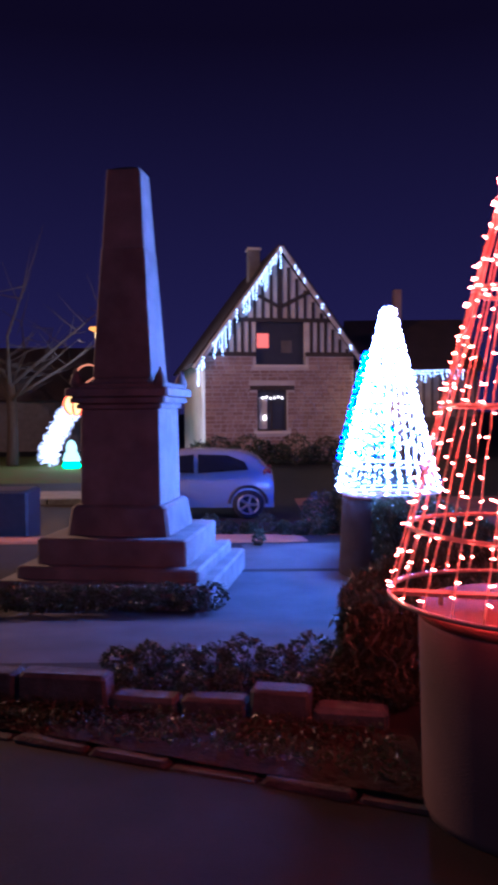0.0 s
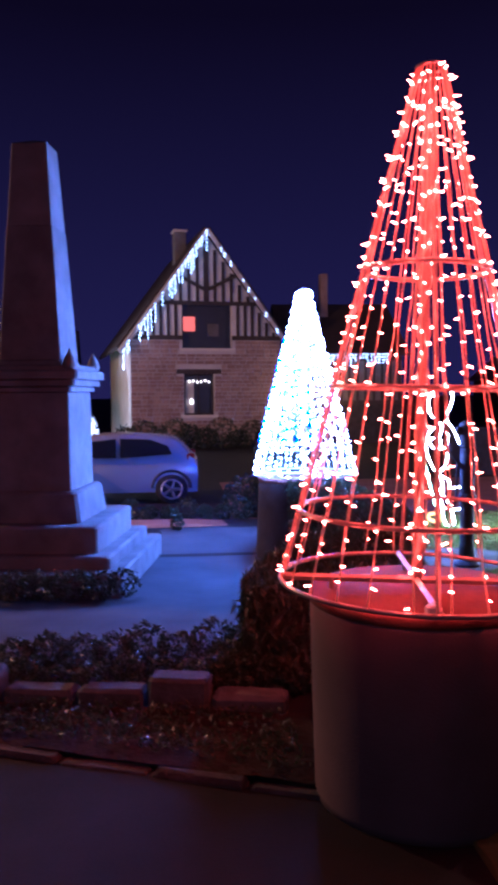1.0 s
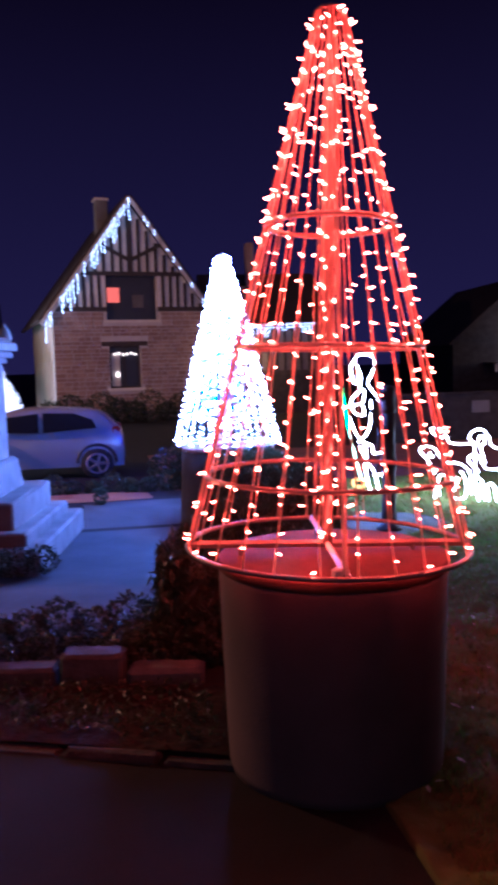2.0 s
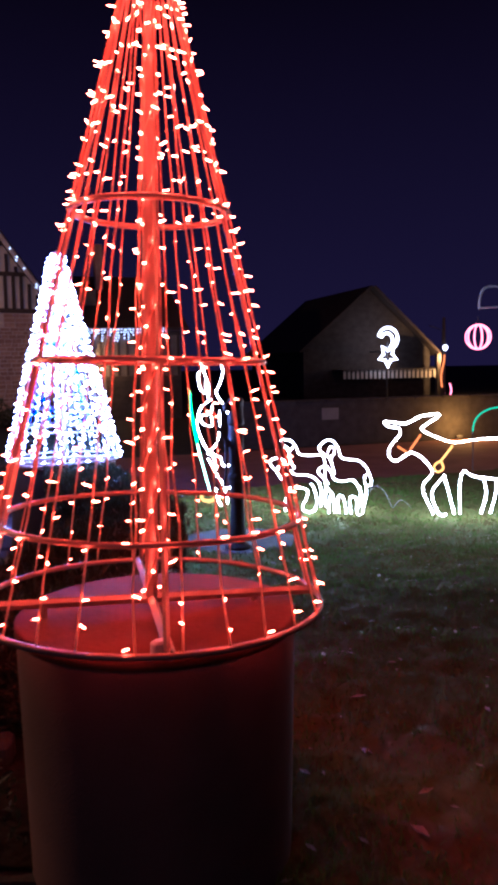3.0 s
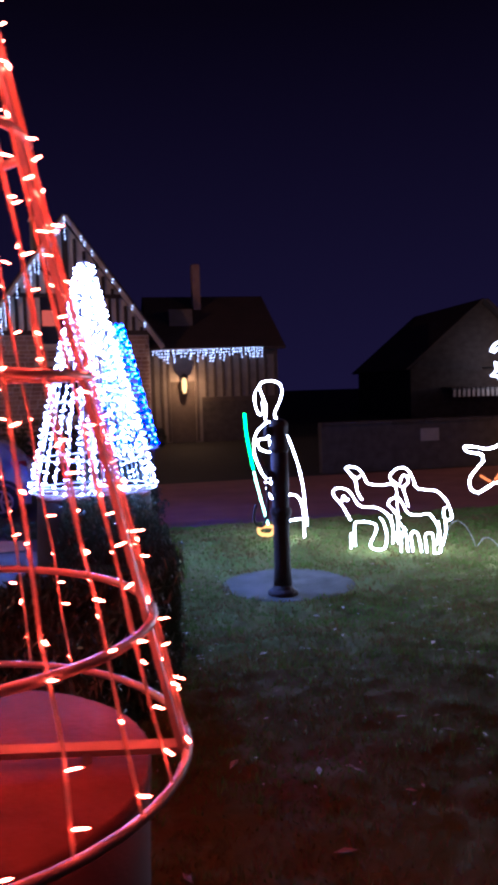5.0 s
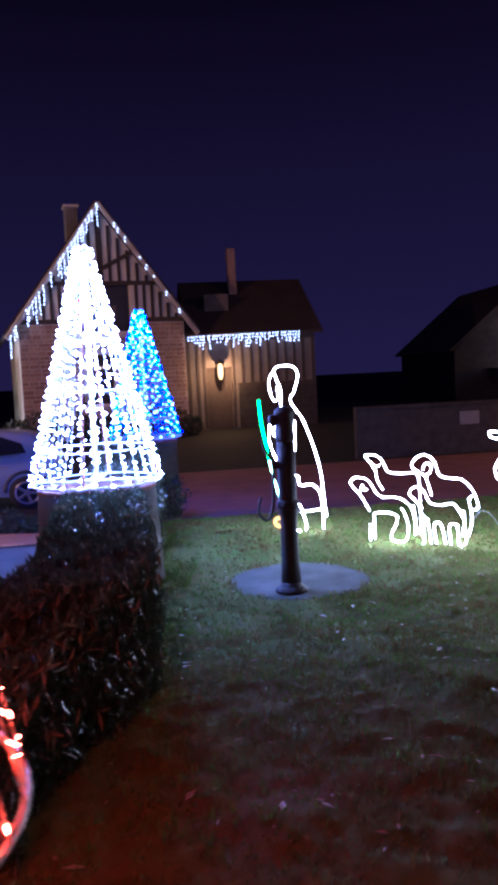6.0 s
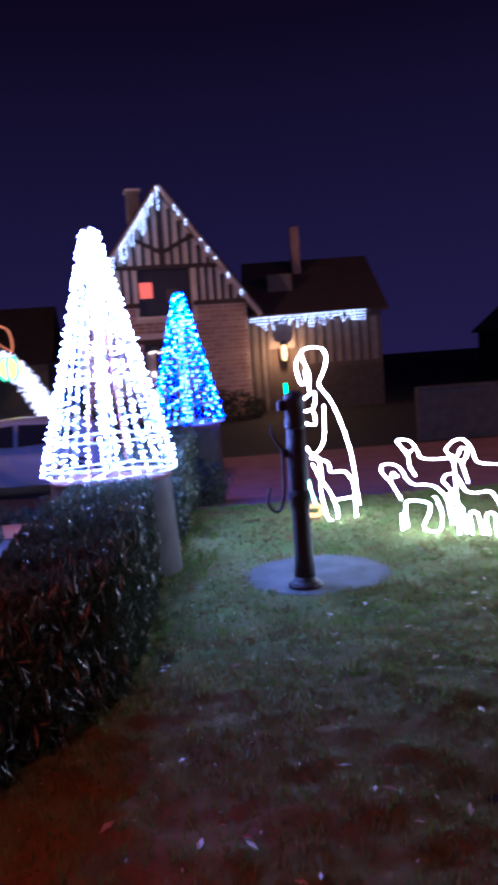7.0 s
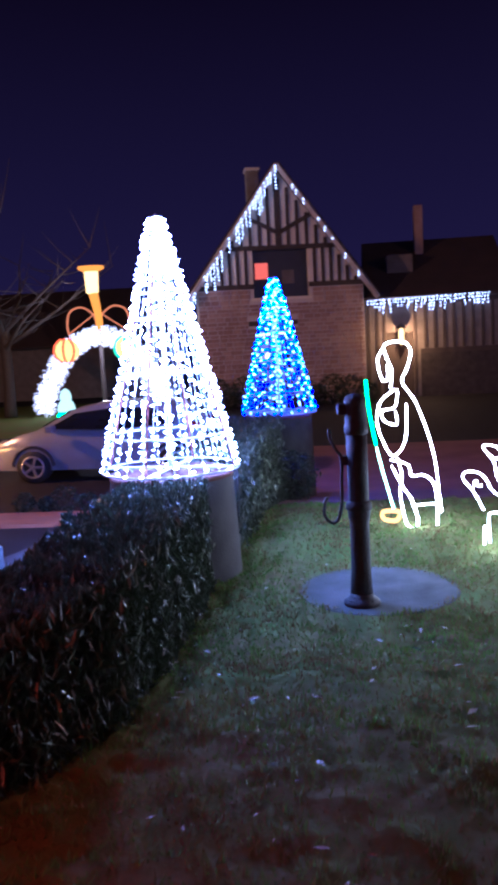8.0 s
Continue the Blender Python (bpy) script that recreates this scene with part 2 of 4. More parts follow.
def smooth_line(points, steps=4, closed=False):
    """A rounded line through a few corners (Catmull-Rom)."""
    pts = [Vector(p) for p in points]
    n = len(pts)
    out = []
    for i in range(n if closed else n - 1):
        p1, p2 = pts[i], pts[(i + 1) % n]
        p0 = pts[(i - 1) % n] if closed or i else p1
        p3 = pts[(i + 2) % n] if closed or i + 2 < n else p2
        for k in range(steps):
            t = k / steps
            out.append(0.5 * (2 * p1 + (p2 - p0) * t + (2 * p0 - 5 * p1 + 4 * p2 - p3) * t * t + (3 * p1 - p0 - 3 * p2 + p3) * t ** 3))
    if not closed:
        out.append(pts[-1])
    return out


def circle(r, z, n=40, centre=(0, 0)):
    return [(centre[0] + r * math.cos(2 * math.pi * i / n), centre[1] + r * math.sin(2 * math.pi * i / n), z) for i in range(n)]


def bulb(p, d, length, r):
    """A small capsule-like lamp body, pointing along d."""
    p, d = Vector(p), Vector(d).normalized()
    u = d.orthogonal().normalized()
    v = d.cross(u)
    mid1, mid2 = p + d * length * 0.25, p + d * length * 0.8
    ring = [u * r, v * r, -u * r, -v * r]
    verts = [tuple(p)] + [tuple(mid1 + q) for q in ring] + [tuple(mid2 + q * 0.8) for q in ring] + [tuple(p + d * length)]
    faces = [(0, 1 + (i + 1) % 4, 1 + i) for i in range(4)]
    faces += [(1 + i, 1 + (i + 1) % 4, 5 + (i + 1) % 4, 5 + i) for i in range(4)]
    faces += [(5 + i, 5 + (i + 1) % 4, 9) for i in range(4)]
    return verts, faces


def ease(a, b, x):
    t = min(max((x - a) / (b - a), 0), 1)
    return t * t * (3 - 2 * t)


def ground_z(x, y):
    """The green falls gently from the near pavement to the street."""
    z = -0.09 - 0.24 * ease(4.9, 7.8, y) + 0.07 * ease(9.1, 10.1, y) - 0.53 * ease(10.5, 16.0, y) + 0.29 * ease(22, 32, y)
    z -= 0.22 * ease(24, 32, y) * ease(-3.0, -5.5, x)
    return z


# ---- ground ----
xs = sorted({-600, -300, -150, -80, 80, 150, 300, 600, *[i * 2.0 for i in range(-25, 26)]})
ys = sorted({-600, -300, -120, -60, -30, 100, 150, 300, 600, *[i * 0.5 for i in range(-20, 60)], *[30 + 2 * i for i in range(20)]})
verts = [(x, y, ground_z(x, y)) for y in ys for x in xs]
w = len(xs)
faces = [(j * w + i, j * w + i + 1, (j + 1) * w + i + 1, (j + 1) * w + i) for j in range(len(ys) - 1) for i in range(w - 1)]
ground = mesh_object("ground", verts, faces, ASPHALT, smooth=True)
tagged(ground, "dark damp asphalt of the village square and street", "ground", kind="structure")


def lawn_edge(y):
    """The lawn's border towards the hedge."""
    return 1.12 + 0.55 * ease(4.0, 6.0, y) - 0.1 * ease(9, 13, y)


rng = random.Random(4)
lx, ly = 230, 280


def lawn_z(x, y):
    """Uneven turf, level with the slab that lies in it."""
    h = 0.022 * noise.noise((x * 1.3, y * 1.3, 0)) + 0.020 * noise.noise((x * 4.5, y * 4.5, 3)) + 0.024 * noise.noise((x * 8.5, y * 8.5, 5)) + 0.014 * noise.noise((x * 15, y * 15, 6))
    return ground_z(x, y) + 0.035 + h * (1 - 0.8 * (1 - ease(0.6, 1.1, math.hypot(x - 3.29, y - 8.42)))) + 0.012 * (1 - ease(0.66, 1.0, math.hypot(x - 3.29, y - 8.42))) - 0.06 * (1 - ease(0.50, 0.585, math.hypot(x - 3.29, y - 8.42)))


verts, faces = [], []
for j in range(ly + 1):
    y = 0.6 + (12.4 - 0.6) * j / ly
    for i in range(lx + 1):
        x = lawn_edge(y) + (16 - lawn_edge(y)) * (i / lx) ** 1.6
        verts.append((x, y, lawn_z(x, y) if 0 < j < ly and 0 < i < lx else ground_z(x, y) - 0.02))
faces = [(j * (lx + 1) + i, j * (lx + 1) + i + 1, (j + 1) * (lx + 1) + i + 1, (j + 1) * (lx + 1) + i) for j in range(ly) for i in range(lx)]
lawn = mesh_object("lawn", verts, faces, LAWN_M, smooth=True)
tagged(lawn, "patchy worn winter lawn on the village green", "lawn", kind="structure")


verts, faces = [], []
for _ in range(260000):
    y = 1.2 + 11.0 * rng.random() ** 1.25
    x = lawn_edge(y) + 0.1 + (8.0 - lawn_edge(y)) * rng.random()
    if noise.noise((x * 2.1, y * 2.1, 7)) < -0.1 and rng.random() < 0.6 or noise.noise((x * 12, y * 12, 5)) < -0.12 and rng.random() < 0.4 or math.hypot(x - 3.29, y - 8.42) < 0.57 + 0.07 * noise.noise((x * 3.5, y * 3.5, 2)) + 0.03 * noise.noise((x * 11, y * 11, 4)):
        continue
    z, a = lawn_z(x, y), rng.random() * 6.28
    h, lean, wd = 0.010 + (0.02 + 0.06 * max(0.0, noise.noise((x * 12, y * 12, 5)))) * rng.random(), 0.005 + 0.04 * rng.random(), 0.0022 + 0.0005 * y
    k = len(verts)
    dx, dy = math.cos(a), math.sin(a)
    verts += [(x - dy * wd, y + dx * wd, z - 0.005), (x + dy * wd, y - dx * wd, z - 0.005), (x + dx * lean, y + dy * lean, z + h)]
    faces.append((k, k + 1, k + 2))
tagged(mesh_object("grass", verts, faces, BLADE), "short sparse winter grass blades on the lawn", "grass", kind="stuff")

verts, faces = [], []
for _ in range(430):
    y = 2.6 + 7 * rng.random() ** 1.5
    x = lawn_edge(y) + 0.1 + 5.5 * rng.random()
    z, a, s = lawn_z(x, y) + 0.012, rng.random() * 6.28, 0.009 + 0.021 * rng.random() ** 2
    c, q = math.cos(a), math.sin(a)
    k = len(verts)
    for u, v, hh in ((-1.6, 0, 0.0), (0, 0.55, 0.35), (1.6, 0, 0.1), (0, -0.55, 0.45)):
        verts.append((x + s * (u * c - v * q), y + s * (u * q + v * c), z + hh * s * rng.random()))
    faces.append((k, k + 1, k + 2, k + 3))
tagged(mesh_object("fallen_leaves", verts, faces, DEAD), "curled dry leaves scattered over the lawn", "leaves", kind="stuff")

# ---- lit cone trees on round planters ----


def cone_tree(name, place, height, radius, cable, bulbs_m, label, strings, per, size, seed, steel, second=None, singles=False, slim=0.19, foot=0.05, lean=0.0, hoops=(0.1416, 0.388, 0.604), ribs=None):
    r0 = random.Random(seed)
    tree = base(name, place, label, "light tree", "lit cone trees")
    tree.matrix_basis = pose(*place, 0, lean, 0)
    top = 0.055
    capsule = bpy.data.meshes.new("bulb")
    geo = bulb((0, 0, 0), (0, 0, 1), size, size * slim)
    capsule.from_pydata(geo[0], [], geo[1])
    capsule.materials.append(bulbs_m)

    def rad(z):
        return top + (radius - top) * (1 - z / height)

    for z in (0.0, *[f * height for f in hoops], height):
        part("hoop", tube(circle(rad(z), z, 48), 0.0105 if z < height else 0.006, 6, True), steel, tree, smooth=True)
    part("mast", lathe([(0.022, 0.0), (0.022, height * 0.7), (0.016, height + 0.02), (0.006, height + 0.03)], 12), steel, tree, smooth=True)
    for a in (-0.145, -0.145 + math.pi / 2):
        c, q = radius * math.cos(a), radius * math.sin(a)
        part("cross_bar", tube([(-c, -q, 0.0), (c, q, 0.0)], 0.0155, 4), steel, tree)
        for f in (-0.62, 0.62):
            part("foot", tube([(c * f, q * f, -foot), (c * f, q * f, 0.0)], 0.012, 6), steel, tree)
    for i in range(4):
        a = -0.165 + i * math.pi / 2
        part("rib", tube([((rad(z) - 0.014) * math.cos(a), (rad(z) - 0.014) * math.sin(a), z) for z in (0.0, height)], 0.0095, 4), ribs or steel, tree)
    for i in range(2):
        pts = [(0.027 * math.cos(k * 0.5 + i * math.pi), 0.027 * math.sin(k * 0.5 + i * math.pi), height * 0.97 * k / 60) for k in range(61)]
        wire = part("mast_string", tube(pts, 0.003, 4), cable, tree)
        geo = [bulb(p, (p[0], p[1], 0.01 * r0.uniform(-1, 1)), size * 0.7, size * 0.15) for p in pts[1::2]]
        tagged(part("mast_bulb_rest", join(*geo), second or bulbs_m, wire), kind="stuff")
    for i in range(strings):
        a = 2 * math.pi * (i + 0.15 * r0.random()) / strings
        pts, lights = [], []
        for k in range(13):
            z = height * k / 12
            sag = a + 0.02 * r0.uniform(-1, 1)
            pts.append(((rad(z) + 0.003) * math.cos(sag), (rad(z) + 0.003) * math.sin(sag), z))
        wire = part("light_string", tube(pts, 0.0034, 5), cable, tree)
        for k in range(per):
            if rad(height * k / per) < 0.12 and i % 2 and k % 2:
                continue
            z = height * (k + 0.2 + 0.7 * r0.random()) / per
            b = a + 0.01 * r0.uniform(-1, 1)
            p = ((rad(z) + 0.004) * math.cos(b), (rad(z) + 0.004) * math.sin(b), z)
            t = b + r0.choice((-1, 1)) * r0.uniform(0.1, 1.5)
            lights.append((p, (math.cos(t), math.sin(t), r0.uniform(-0.35, 0.35)), size * r0.uniform(0.8, 1.25)))
        if singles and math.sin(a + 0.5) < 0.15:
            for p, d, length in lights:
                ob = new("bulb", capsule)
                ob.parent = wire
                ob.matrix_basis = Matrix.Translation(p) @ Vector(d).to_track_quat("Z", "Y").to_matrix().to_4x4() @ Matrix.Diagonal((1, 1, length / size, 1))
        else:
            for m, pick in ((bulbs_m, 0), (second, 1)):
                geo = [bulb(p, d, length, size * slim) for k, (p, d, length) in enumerate(lights) if second is None or (k * 7 + i * 3 + k // 3) % 5 // 3 == pick]
                if m and geo:
                    tagged(part("bulb_rest", join(*geo), m, wire), kind="stuff")
    return tree


def planter(place, r_top, r_bottom, height, label, material):
    p = base("round_planter", place, label, "planter", "round planters under the trees")
    part("drum", lathe([(r_bottom, 0), (r_bottom * 1.0, 0.03), (r_top, height - 0.05), (r_top, height - 0.02), (r_top - 0.015, height), (r_top - 0.03, height), (r_top - 0.03, height - 0.03)], 48), material, p, smooth=True)
    part("lid", lathe([(r_top + 0.004, height - 0.025), (r_top + 0.005, height + 0.008), (r_top - 0.004, height + 0.015), (0.01, height + 0.017)], 48), LID_BROWN, p, "flat red-brown lid closing the drum", smooth=True)
    return p


RT, WT, BT = (1.058, 3.035), (1.555, 9.09), (2.18, 14.6)
planter((*RT, ground_z(*RT)), 0.465, 0.445, 0.845, "weathered round concrete planter drum under the red tree", DRUM)
planter((*WT, ground_z(*WT)), 0.54, 0.58, 0.93, "dark round concrete planter drum beside the hedge", DIM_CONCRETE)
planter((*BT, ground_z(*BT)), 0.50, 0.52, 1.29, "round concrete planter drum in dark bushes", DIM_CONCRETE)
red_tree = cone_tree("lit_cone_tree", (RT[0] - 0.019, RT[1], 0.808), 2.085, 0.57, RED_SLEEVE, RED_BULB, "tall wire cone tree strung with glowing red lights on a planter", 26, 20, 0.026, 1, RED_STEEL, None, True, 0.08, 0.07, 1.4, (0.138, 0.382, 0.612))
part("junction_box", box(-0.125, -0.07, -0.53, -0.49, -0.02, 0.03, 0.008), STEEL, red_tree, "small pale cable junction box")
cone_tree("lit_cone_tree", (*WT, 0.65), 2.15, 0.60, WHITE_SLEEVE, WHITE_BULB, "wire cone tree strung with dazzling cold white lights", 28, 36, 0.030, 2, STEEL, slim=0.13, ribs=OLD_PAINT)
cone_tree("lit_cone_tree", (*BT, 0.64), 2.05, 0.575, WHITE_SLEEVE, BLUE_BULB, "wire cone tree strung with dense blue and icy lights", 26, 26, 0.038, 3, STEEL, ICY_BULB)

# ---- hedge, beds and kerbs ----


def leaf_cloud(spots, size, seed, curl=0.5, slim=0.42, upright=0.0):
    """Small folded leaves at the given places, facing all ways; upright makes more of them stand or droop."""
    r0 = random.Random(seed)
    verts, faces = [], []
    for p in spots:
        d = Vector((r0.gauss(0, 1), r0.gauss(0, 1), r0.gauss(0.3, 1))).normalized()
        u = d.orthogonal().normalized()
        u.rotate(Matrix.Rotation(r0.random() * 6.28, 3, d))
        if upright:
            u = (u + Vector((0, 0, upright * r0.uniform(0.4, 1.6)))).normalized()
            d = u.orthogonal().normalized()
            d.rotate(Matrix.Rotation(r0.random() * 6.28, 3, u))
        v = d.cross(u)
        s = size * r0.uniform(0.6, 1.3)
        p = Vector(p)
        k = len(verts)
        verts += [tuple(p - u * s), tuple(p + v * s * slim + d * s * curl * 0.3), tuple(p + u * s), tuple(p - v * s * slim + d * s * curl * 0.3)]
        faces += [(k, k + 1, k + 2), (k, k + 2, k + 3)]
    return verts, faces


def hedge(name, y0, y1, left, right, top, count, seed, label, leaf=0.046):
    """A clipped hedge: woody core and a thick coat of leaves between two border lines."""
    r0 = random.Random(seed)
    h = base(name, ((left(y0) + right(y0)) / 2, y0, ground_z(0, y0)), label, "hedge", "hedges")
    ox, oy, oz = h.matrix_basis.translation
    n = 14
    verts, faces = [], []
    for i in range(n + 1):
        y = y0 + (y1 - y0) * i / n
        g = ground_z(0, y)
        for x, z in ((left(y) + 0.09, g), (left(y) + 0.09, top(y) - 0.1), (right(y) - 0.09, top(y) - 0.1), (right(y) - 0.09, g)):
            verts.append((x - ox + 0.03 * r0.uniform(-1, 1), y - oy, z - oz))
    for i in range(n):
        for k in range(3):
            faces.append((i * 4 + k, i * 4 + k + 1, i * 4 + k + 5, i * 4 + k + 4))
    faces += [(0, 1, 2, 3), (n * 4 + 3, n * 4 + 2, n * 4 + 1, n * 4)]
    part("core", (verts, faces), BARK, h, "dark twiggy inside of the hedge")
    spots = []
    for _ in range(count):
        y = y0 + (y1 - y0) * r0.random()
        g, a, b = ground_z(0, y), left(y), right(y)
        tall, wide = top(y) - g, b - a
        u = r0.random() * (2 * tall + wide)
        depth = 0.11 * r0.random() ** 1.4
        wave = 0.045 * noise.noise((y * 2.2, u * 2.2, seed)) + 0.02 * noise.noise((y * 7, u * 7, seed))
        if u < tall:
            p = (a + depth - wave, y, g + u)
        elif u < 2 * tall:
            p = (b - depth + wave, y, g + u - tall)
        else:
            p = (a + u - 2 * tall, y, top(y) - depth + wave)
        spots.append((p[0] - ox, p[1] - oy, p[2] - oz))
    for _ in range(count // 6):
        e = r0.choice((y0, y1))
        a, b, g = left(e), right(e), ground_z(0, e)
        spots.append((r0.uniform(a, b) - ox, e + r0.uniform(-0.08, 0.08) - oy, r0.uniform(g, top(e)) - oz))
    # a few outer leaves get the pale colour, as shine on the hedge
    outer = [(x + (0.05 if x > 0 else -0.05), y, z) for x, y, z in spots[:count // 3] if z > 0.12 and r0.random() < 0.11]
    part("young_leaves", leaf_cloud(outer, leaf * 0.95, seed + 50, 0.4, 0.2, 1.3), GLINT_LEAF, h, "scattered long leaves painted pale for glints of light")
    part("leaves", leaf_cloud(spots, leaf, seed, 0.4, 0.24, 1.1), LEAF, h, "glossy long dark green leaves")
    return h


hedge("hedge", 4.25, 8.55, lambda y: 0.42 + 0.86 * ease(4.4, 6.0, y), lambda y: 1.4 + 0.55 * ease(4.3, 6.0, y), lambda y: 0.47 + 0.15 * ease(4.2, 5.6, y), 24000, 11, "clipped dark evergreen hedge with glossy leaves beside the lawn")
hedge("hedge", 9.75, 13.9, lambda y: 1.45, lambda y: 2.15 + 0.1 * ease(10, 13, y), lambda y: 0.66, 10000, 12, "clipped dark evergreen hedge behind the white tree's planter")


def bush(place, size, count, seed, label, leaf=0.03, name="bush", group="", tall=1.0):
    r0 = random.Random(seed)
    b = base(name, place, label, "bush", group)
    part("stem", join(*[tube([(0, 0, 0), (size * 0.3 * math.cos(a), size * 0.3 * math.sin(a), size * 0.8 * tall)], [size * 0.04, size * 0.015], 5) for a in (0.3, 1.9, 3.6, 5.1)]), BARK, b)
    spots = []
    for _ in range(count):
        d = Vector((r0.gauss(0, 1), r0.gauss(0, 1), r0.gauss(0, 1))).normalized()
        r = size * (0.72 + 0.28 * r0.random() + 0.22 * noise.noise(d * 2.3 + Vector((seed, 0, 0))))
        spots.append((d.x * r, d.y * r, max(size * tall * 0.85 + d.z * r * tall * 0.95, 0.01)))
    part("leaves", leaf_cloud(spots, leaf, seed), LEAF, b, "small dark leaves")
    return b


for i in range(8):
    x = -0.95 + i * 0.2
    y = 4.72 - 0.02 * i + 0.06 * math.sin(i * 2.1)
    bush((x, y, ground_z(x, y)), 0.115 + 0.008 * i + 0.015 * math.sin(i * 3.3), 560, 40 + i, "low rounded clipped bush in a row behind the kerb", 0.02, "low_bush", "row of low bushes")
for i in range(7):
    x, y = 0.68 - (i % 4) * 0.17, 4.17 + (i // 4) * 0.17 + 0.04 * math.sin(i * 1.7)
    bush((x, y, ground_z(x, y)), 0.13 + 0.03 * math.sin(i * 1.3), 560, 80 + i, "dense low evergreen clump beside the planter", 0.022, "low_bush", "row of low bushes")
for i in range(8):
    x, y = -1.05 + i * 0.2, 4.32 + 0.08 * math.sin(i * 1.7)
    bush((x, y, ground_z(x, y)), 0.10 + 0.015 * math.sin(i * 2.3), 360, 60 + i, "straggly low bedding plant behind the kerb stones", 0.02, "bedding_plant", "bedding plants")


def kerb_stone(x0, y0, x1, y1, wide, z0, z1, seed, group, material=KERB):
    r0 = random.Random(seed)
    length = math.hypot(x1 - x0, y1 - y0)
    geo = box(-length / 2 + 0.008, length / 2 - 0.008, -wide / 2, wide / 2, 0, z1 - z0, 0.018, 0.006)
    geo = ([(v[0] + 0.006 * r0.uniform(-1, 1), v[1] + 0.006 * r0.uniform(-1, 1), v[2] + 0.006 * r0.uniform(-1, 1)) for v in geo[0]], geo[1])
    ob = part("kerb_stone", geo, material)
    ob.matrix_basis = pose((x0 + x1) / 2, (y0 + y1) / 2, z0, 0, 0, math.degrees(math.atan2(y1 - y0, x1 - x0)))
    return tagged(ob, "worn rough kerb stone edging the flower bed", "kerb", group)


G0 = -0.09
for i, (a, b, h) in enumerate(((-2.0, -1.45, 0.075), (-1.45, -0.9, 0.085), (-0.9, -0.5, -0.015), (-0.5, -0.12, 0.0), (-0.12, 0.22, 0.075), (0.22, 0.62, -0.005))):
    kerb_stone(a, 4.02 - 0.21 * a, b, 4.02 - 0.21 * b, 0.17, G0 - 0.02, 0.025 + h, i, "inner kerb of the bed")
for i in range(8):
    a = -2.6 + i * 0.42
    kerb_stone(a, 3.27 - 0.4 * a, a + 0.42, 3.27 - 0.4 * (a + 0.42), 0.10, G0 - 0.02, G0 + 0.018 + 0.010 * math.sin(i * 2.3), 20 + i, "outer kerb of the bed", OUTER_KERB)
verts, faces = [], []
for j in range(8):
    for i in range(30):
        x = -2.6 + 3.3 * i / 29
        ya, yb = 3.30 - 0.4 * x, max(3.34 - 0.4 * x, 3.95 - 0.21 * x)
        y = ya + (yb - ya) * j / 7
        verts.append((x, y, G0 + 0.03 + 0.02 * noise.noise((x * 6, y * 6, 1))))
faces = [(j * 30 + i, j * 30 + i + 1, (j + 1) * 30 + i + 1, (j + 1) * 30 + i) for j in range(7) for i in range(29)]
tagged(mesh_object("flower_bed", verts, faces, SOIL, smooth=True), "narrow strip of bare dark soil between kerbs", "flower bed", kind="structure")
spots = [(x, 3.36 - 0.4 * x + (0.54 + 0.19 * x) * rng.random(), G0 + 0.05 + 0.04 * rng.random()) for x in [-2.4 + 3.0 * rng.random() for _ in range(2600)]]
geo = leaf_cloud(spots, 0.018, 71)
tagged(part("ground_cover", geo, LEAF), "thin low ground-cover leaves in the bed", "plants", kind="stuff")

# ---- monument ----


def monument(place, turn):
    m = base("stone_obelisk", place, "tall grey granite memorial obelisk on a stepped base", "monument", turn=turn)

    def block(name, w, z0, z1, top=None, bevel=0.02, label=""):
        return part(name, box(-w / 2, w / 2, -w / 2, w / 2, z0, z1, bevel, 0 if top is None else (w - top) / 2), GRANITE, m, label)

    block("bed_wall", 2.15, 0.0, 0.24, None, 0.02)
    block("lower_step", 1.86, 0.24, 0.36)
    block("upper_step", 1.55, 0.36, 0.62)
    block("plinth", 1.10, 0.62, 0.93, 1.02, 0.03)
    block("pedestal", 0.86, 0.93, 1.93, 0.84, 0.012)
    for z0, z1, w in ((1.93, 1.99, 0.92), (1.99, 2.06, 1.02), (2.06, 2.15, 1.10), (2.15, 2.20, 0.98)):
        block("cornice", w, z0, z1, None, 0.02)
    for x in (-1, 1):
        for y in (-1, 1):
            part("corner_ornament", lathe([(0.05, 2.14), (0.075, 2.2), (0.05, 2.27), (0.02, 2.32), (0.005, 2.36)], 10, (x * 0.45, y * 0.45)), GRANITE, m, smooth=True)
    block("shaft_base", 0.68, 2.20, 2.26, 0.66)
    block("shaft", 0.64, 2.26, 3.62, 0.475, 0.008)
    block("shaft", 0.465, 3.62, 4.46, 0.365, 0.008)
    part("pyramid", box(-0.18, 0.18, -0.18, 0.18, 4.46, 4.52, 0.0, 0.14), GRANITE, m)
    return m


for i in range(9):
    x, y = -1.3 + i * 0.3, 12.75 + 0.1 * math.sin(i * 2.9)
    bush((x, y, ground_z(x, y)), 0.16 + 0.05 * math.sin(i * 4.1), 300, 160 + i, "low dark shrub along the far end of the path", 0.035, "low_shrub", "low shrubs behind the path")

bush((0.05, 10.62, ground_z(0.05, 10.62)), 0.09, 260, 175, "small upright dark shrub at the end of the path", 0.03, "low_shrub", "low shrubs behind the path", 1.5)
MON = (-1.37, 8.42)
monument((*MON, -0.30), -9)
for i in range(13):
    x = -2.85 + 0.2 * i
    bush((x, 7.05 + 0.05 * math.sin(i * 2.7), ground_z(x, 6.7)), 0.15, 300, 90 + i, "low bedding plant at the foot of the monument", 0.024, "bedding_plant", "bedding plants of the monument")

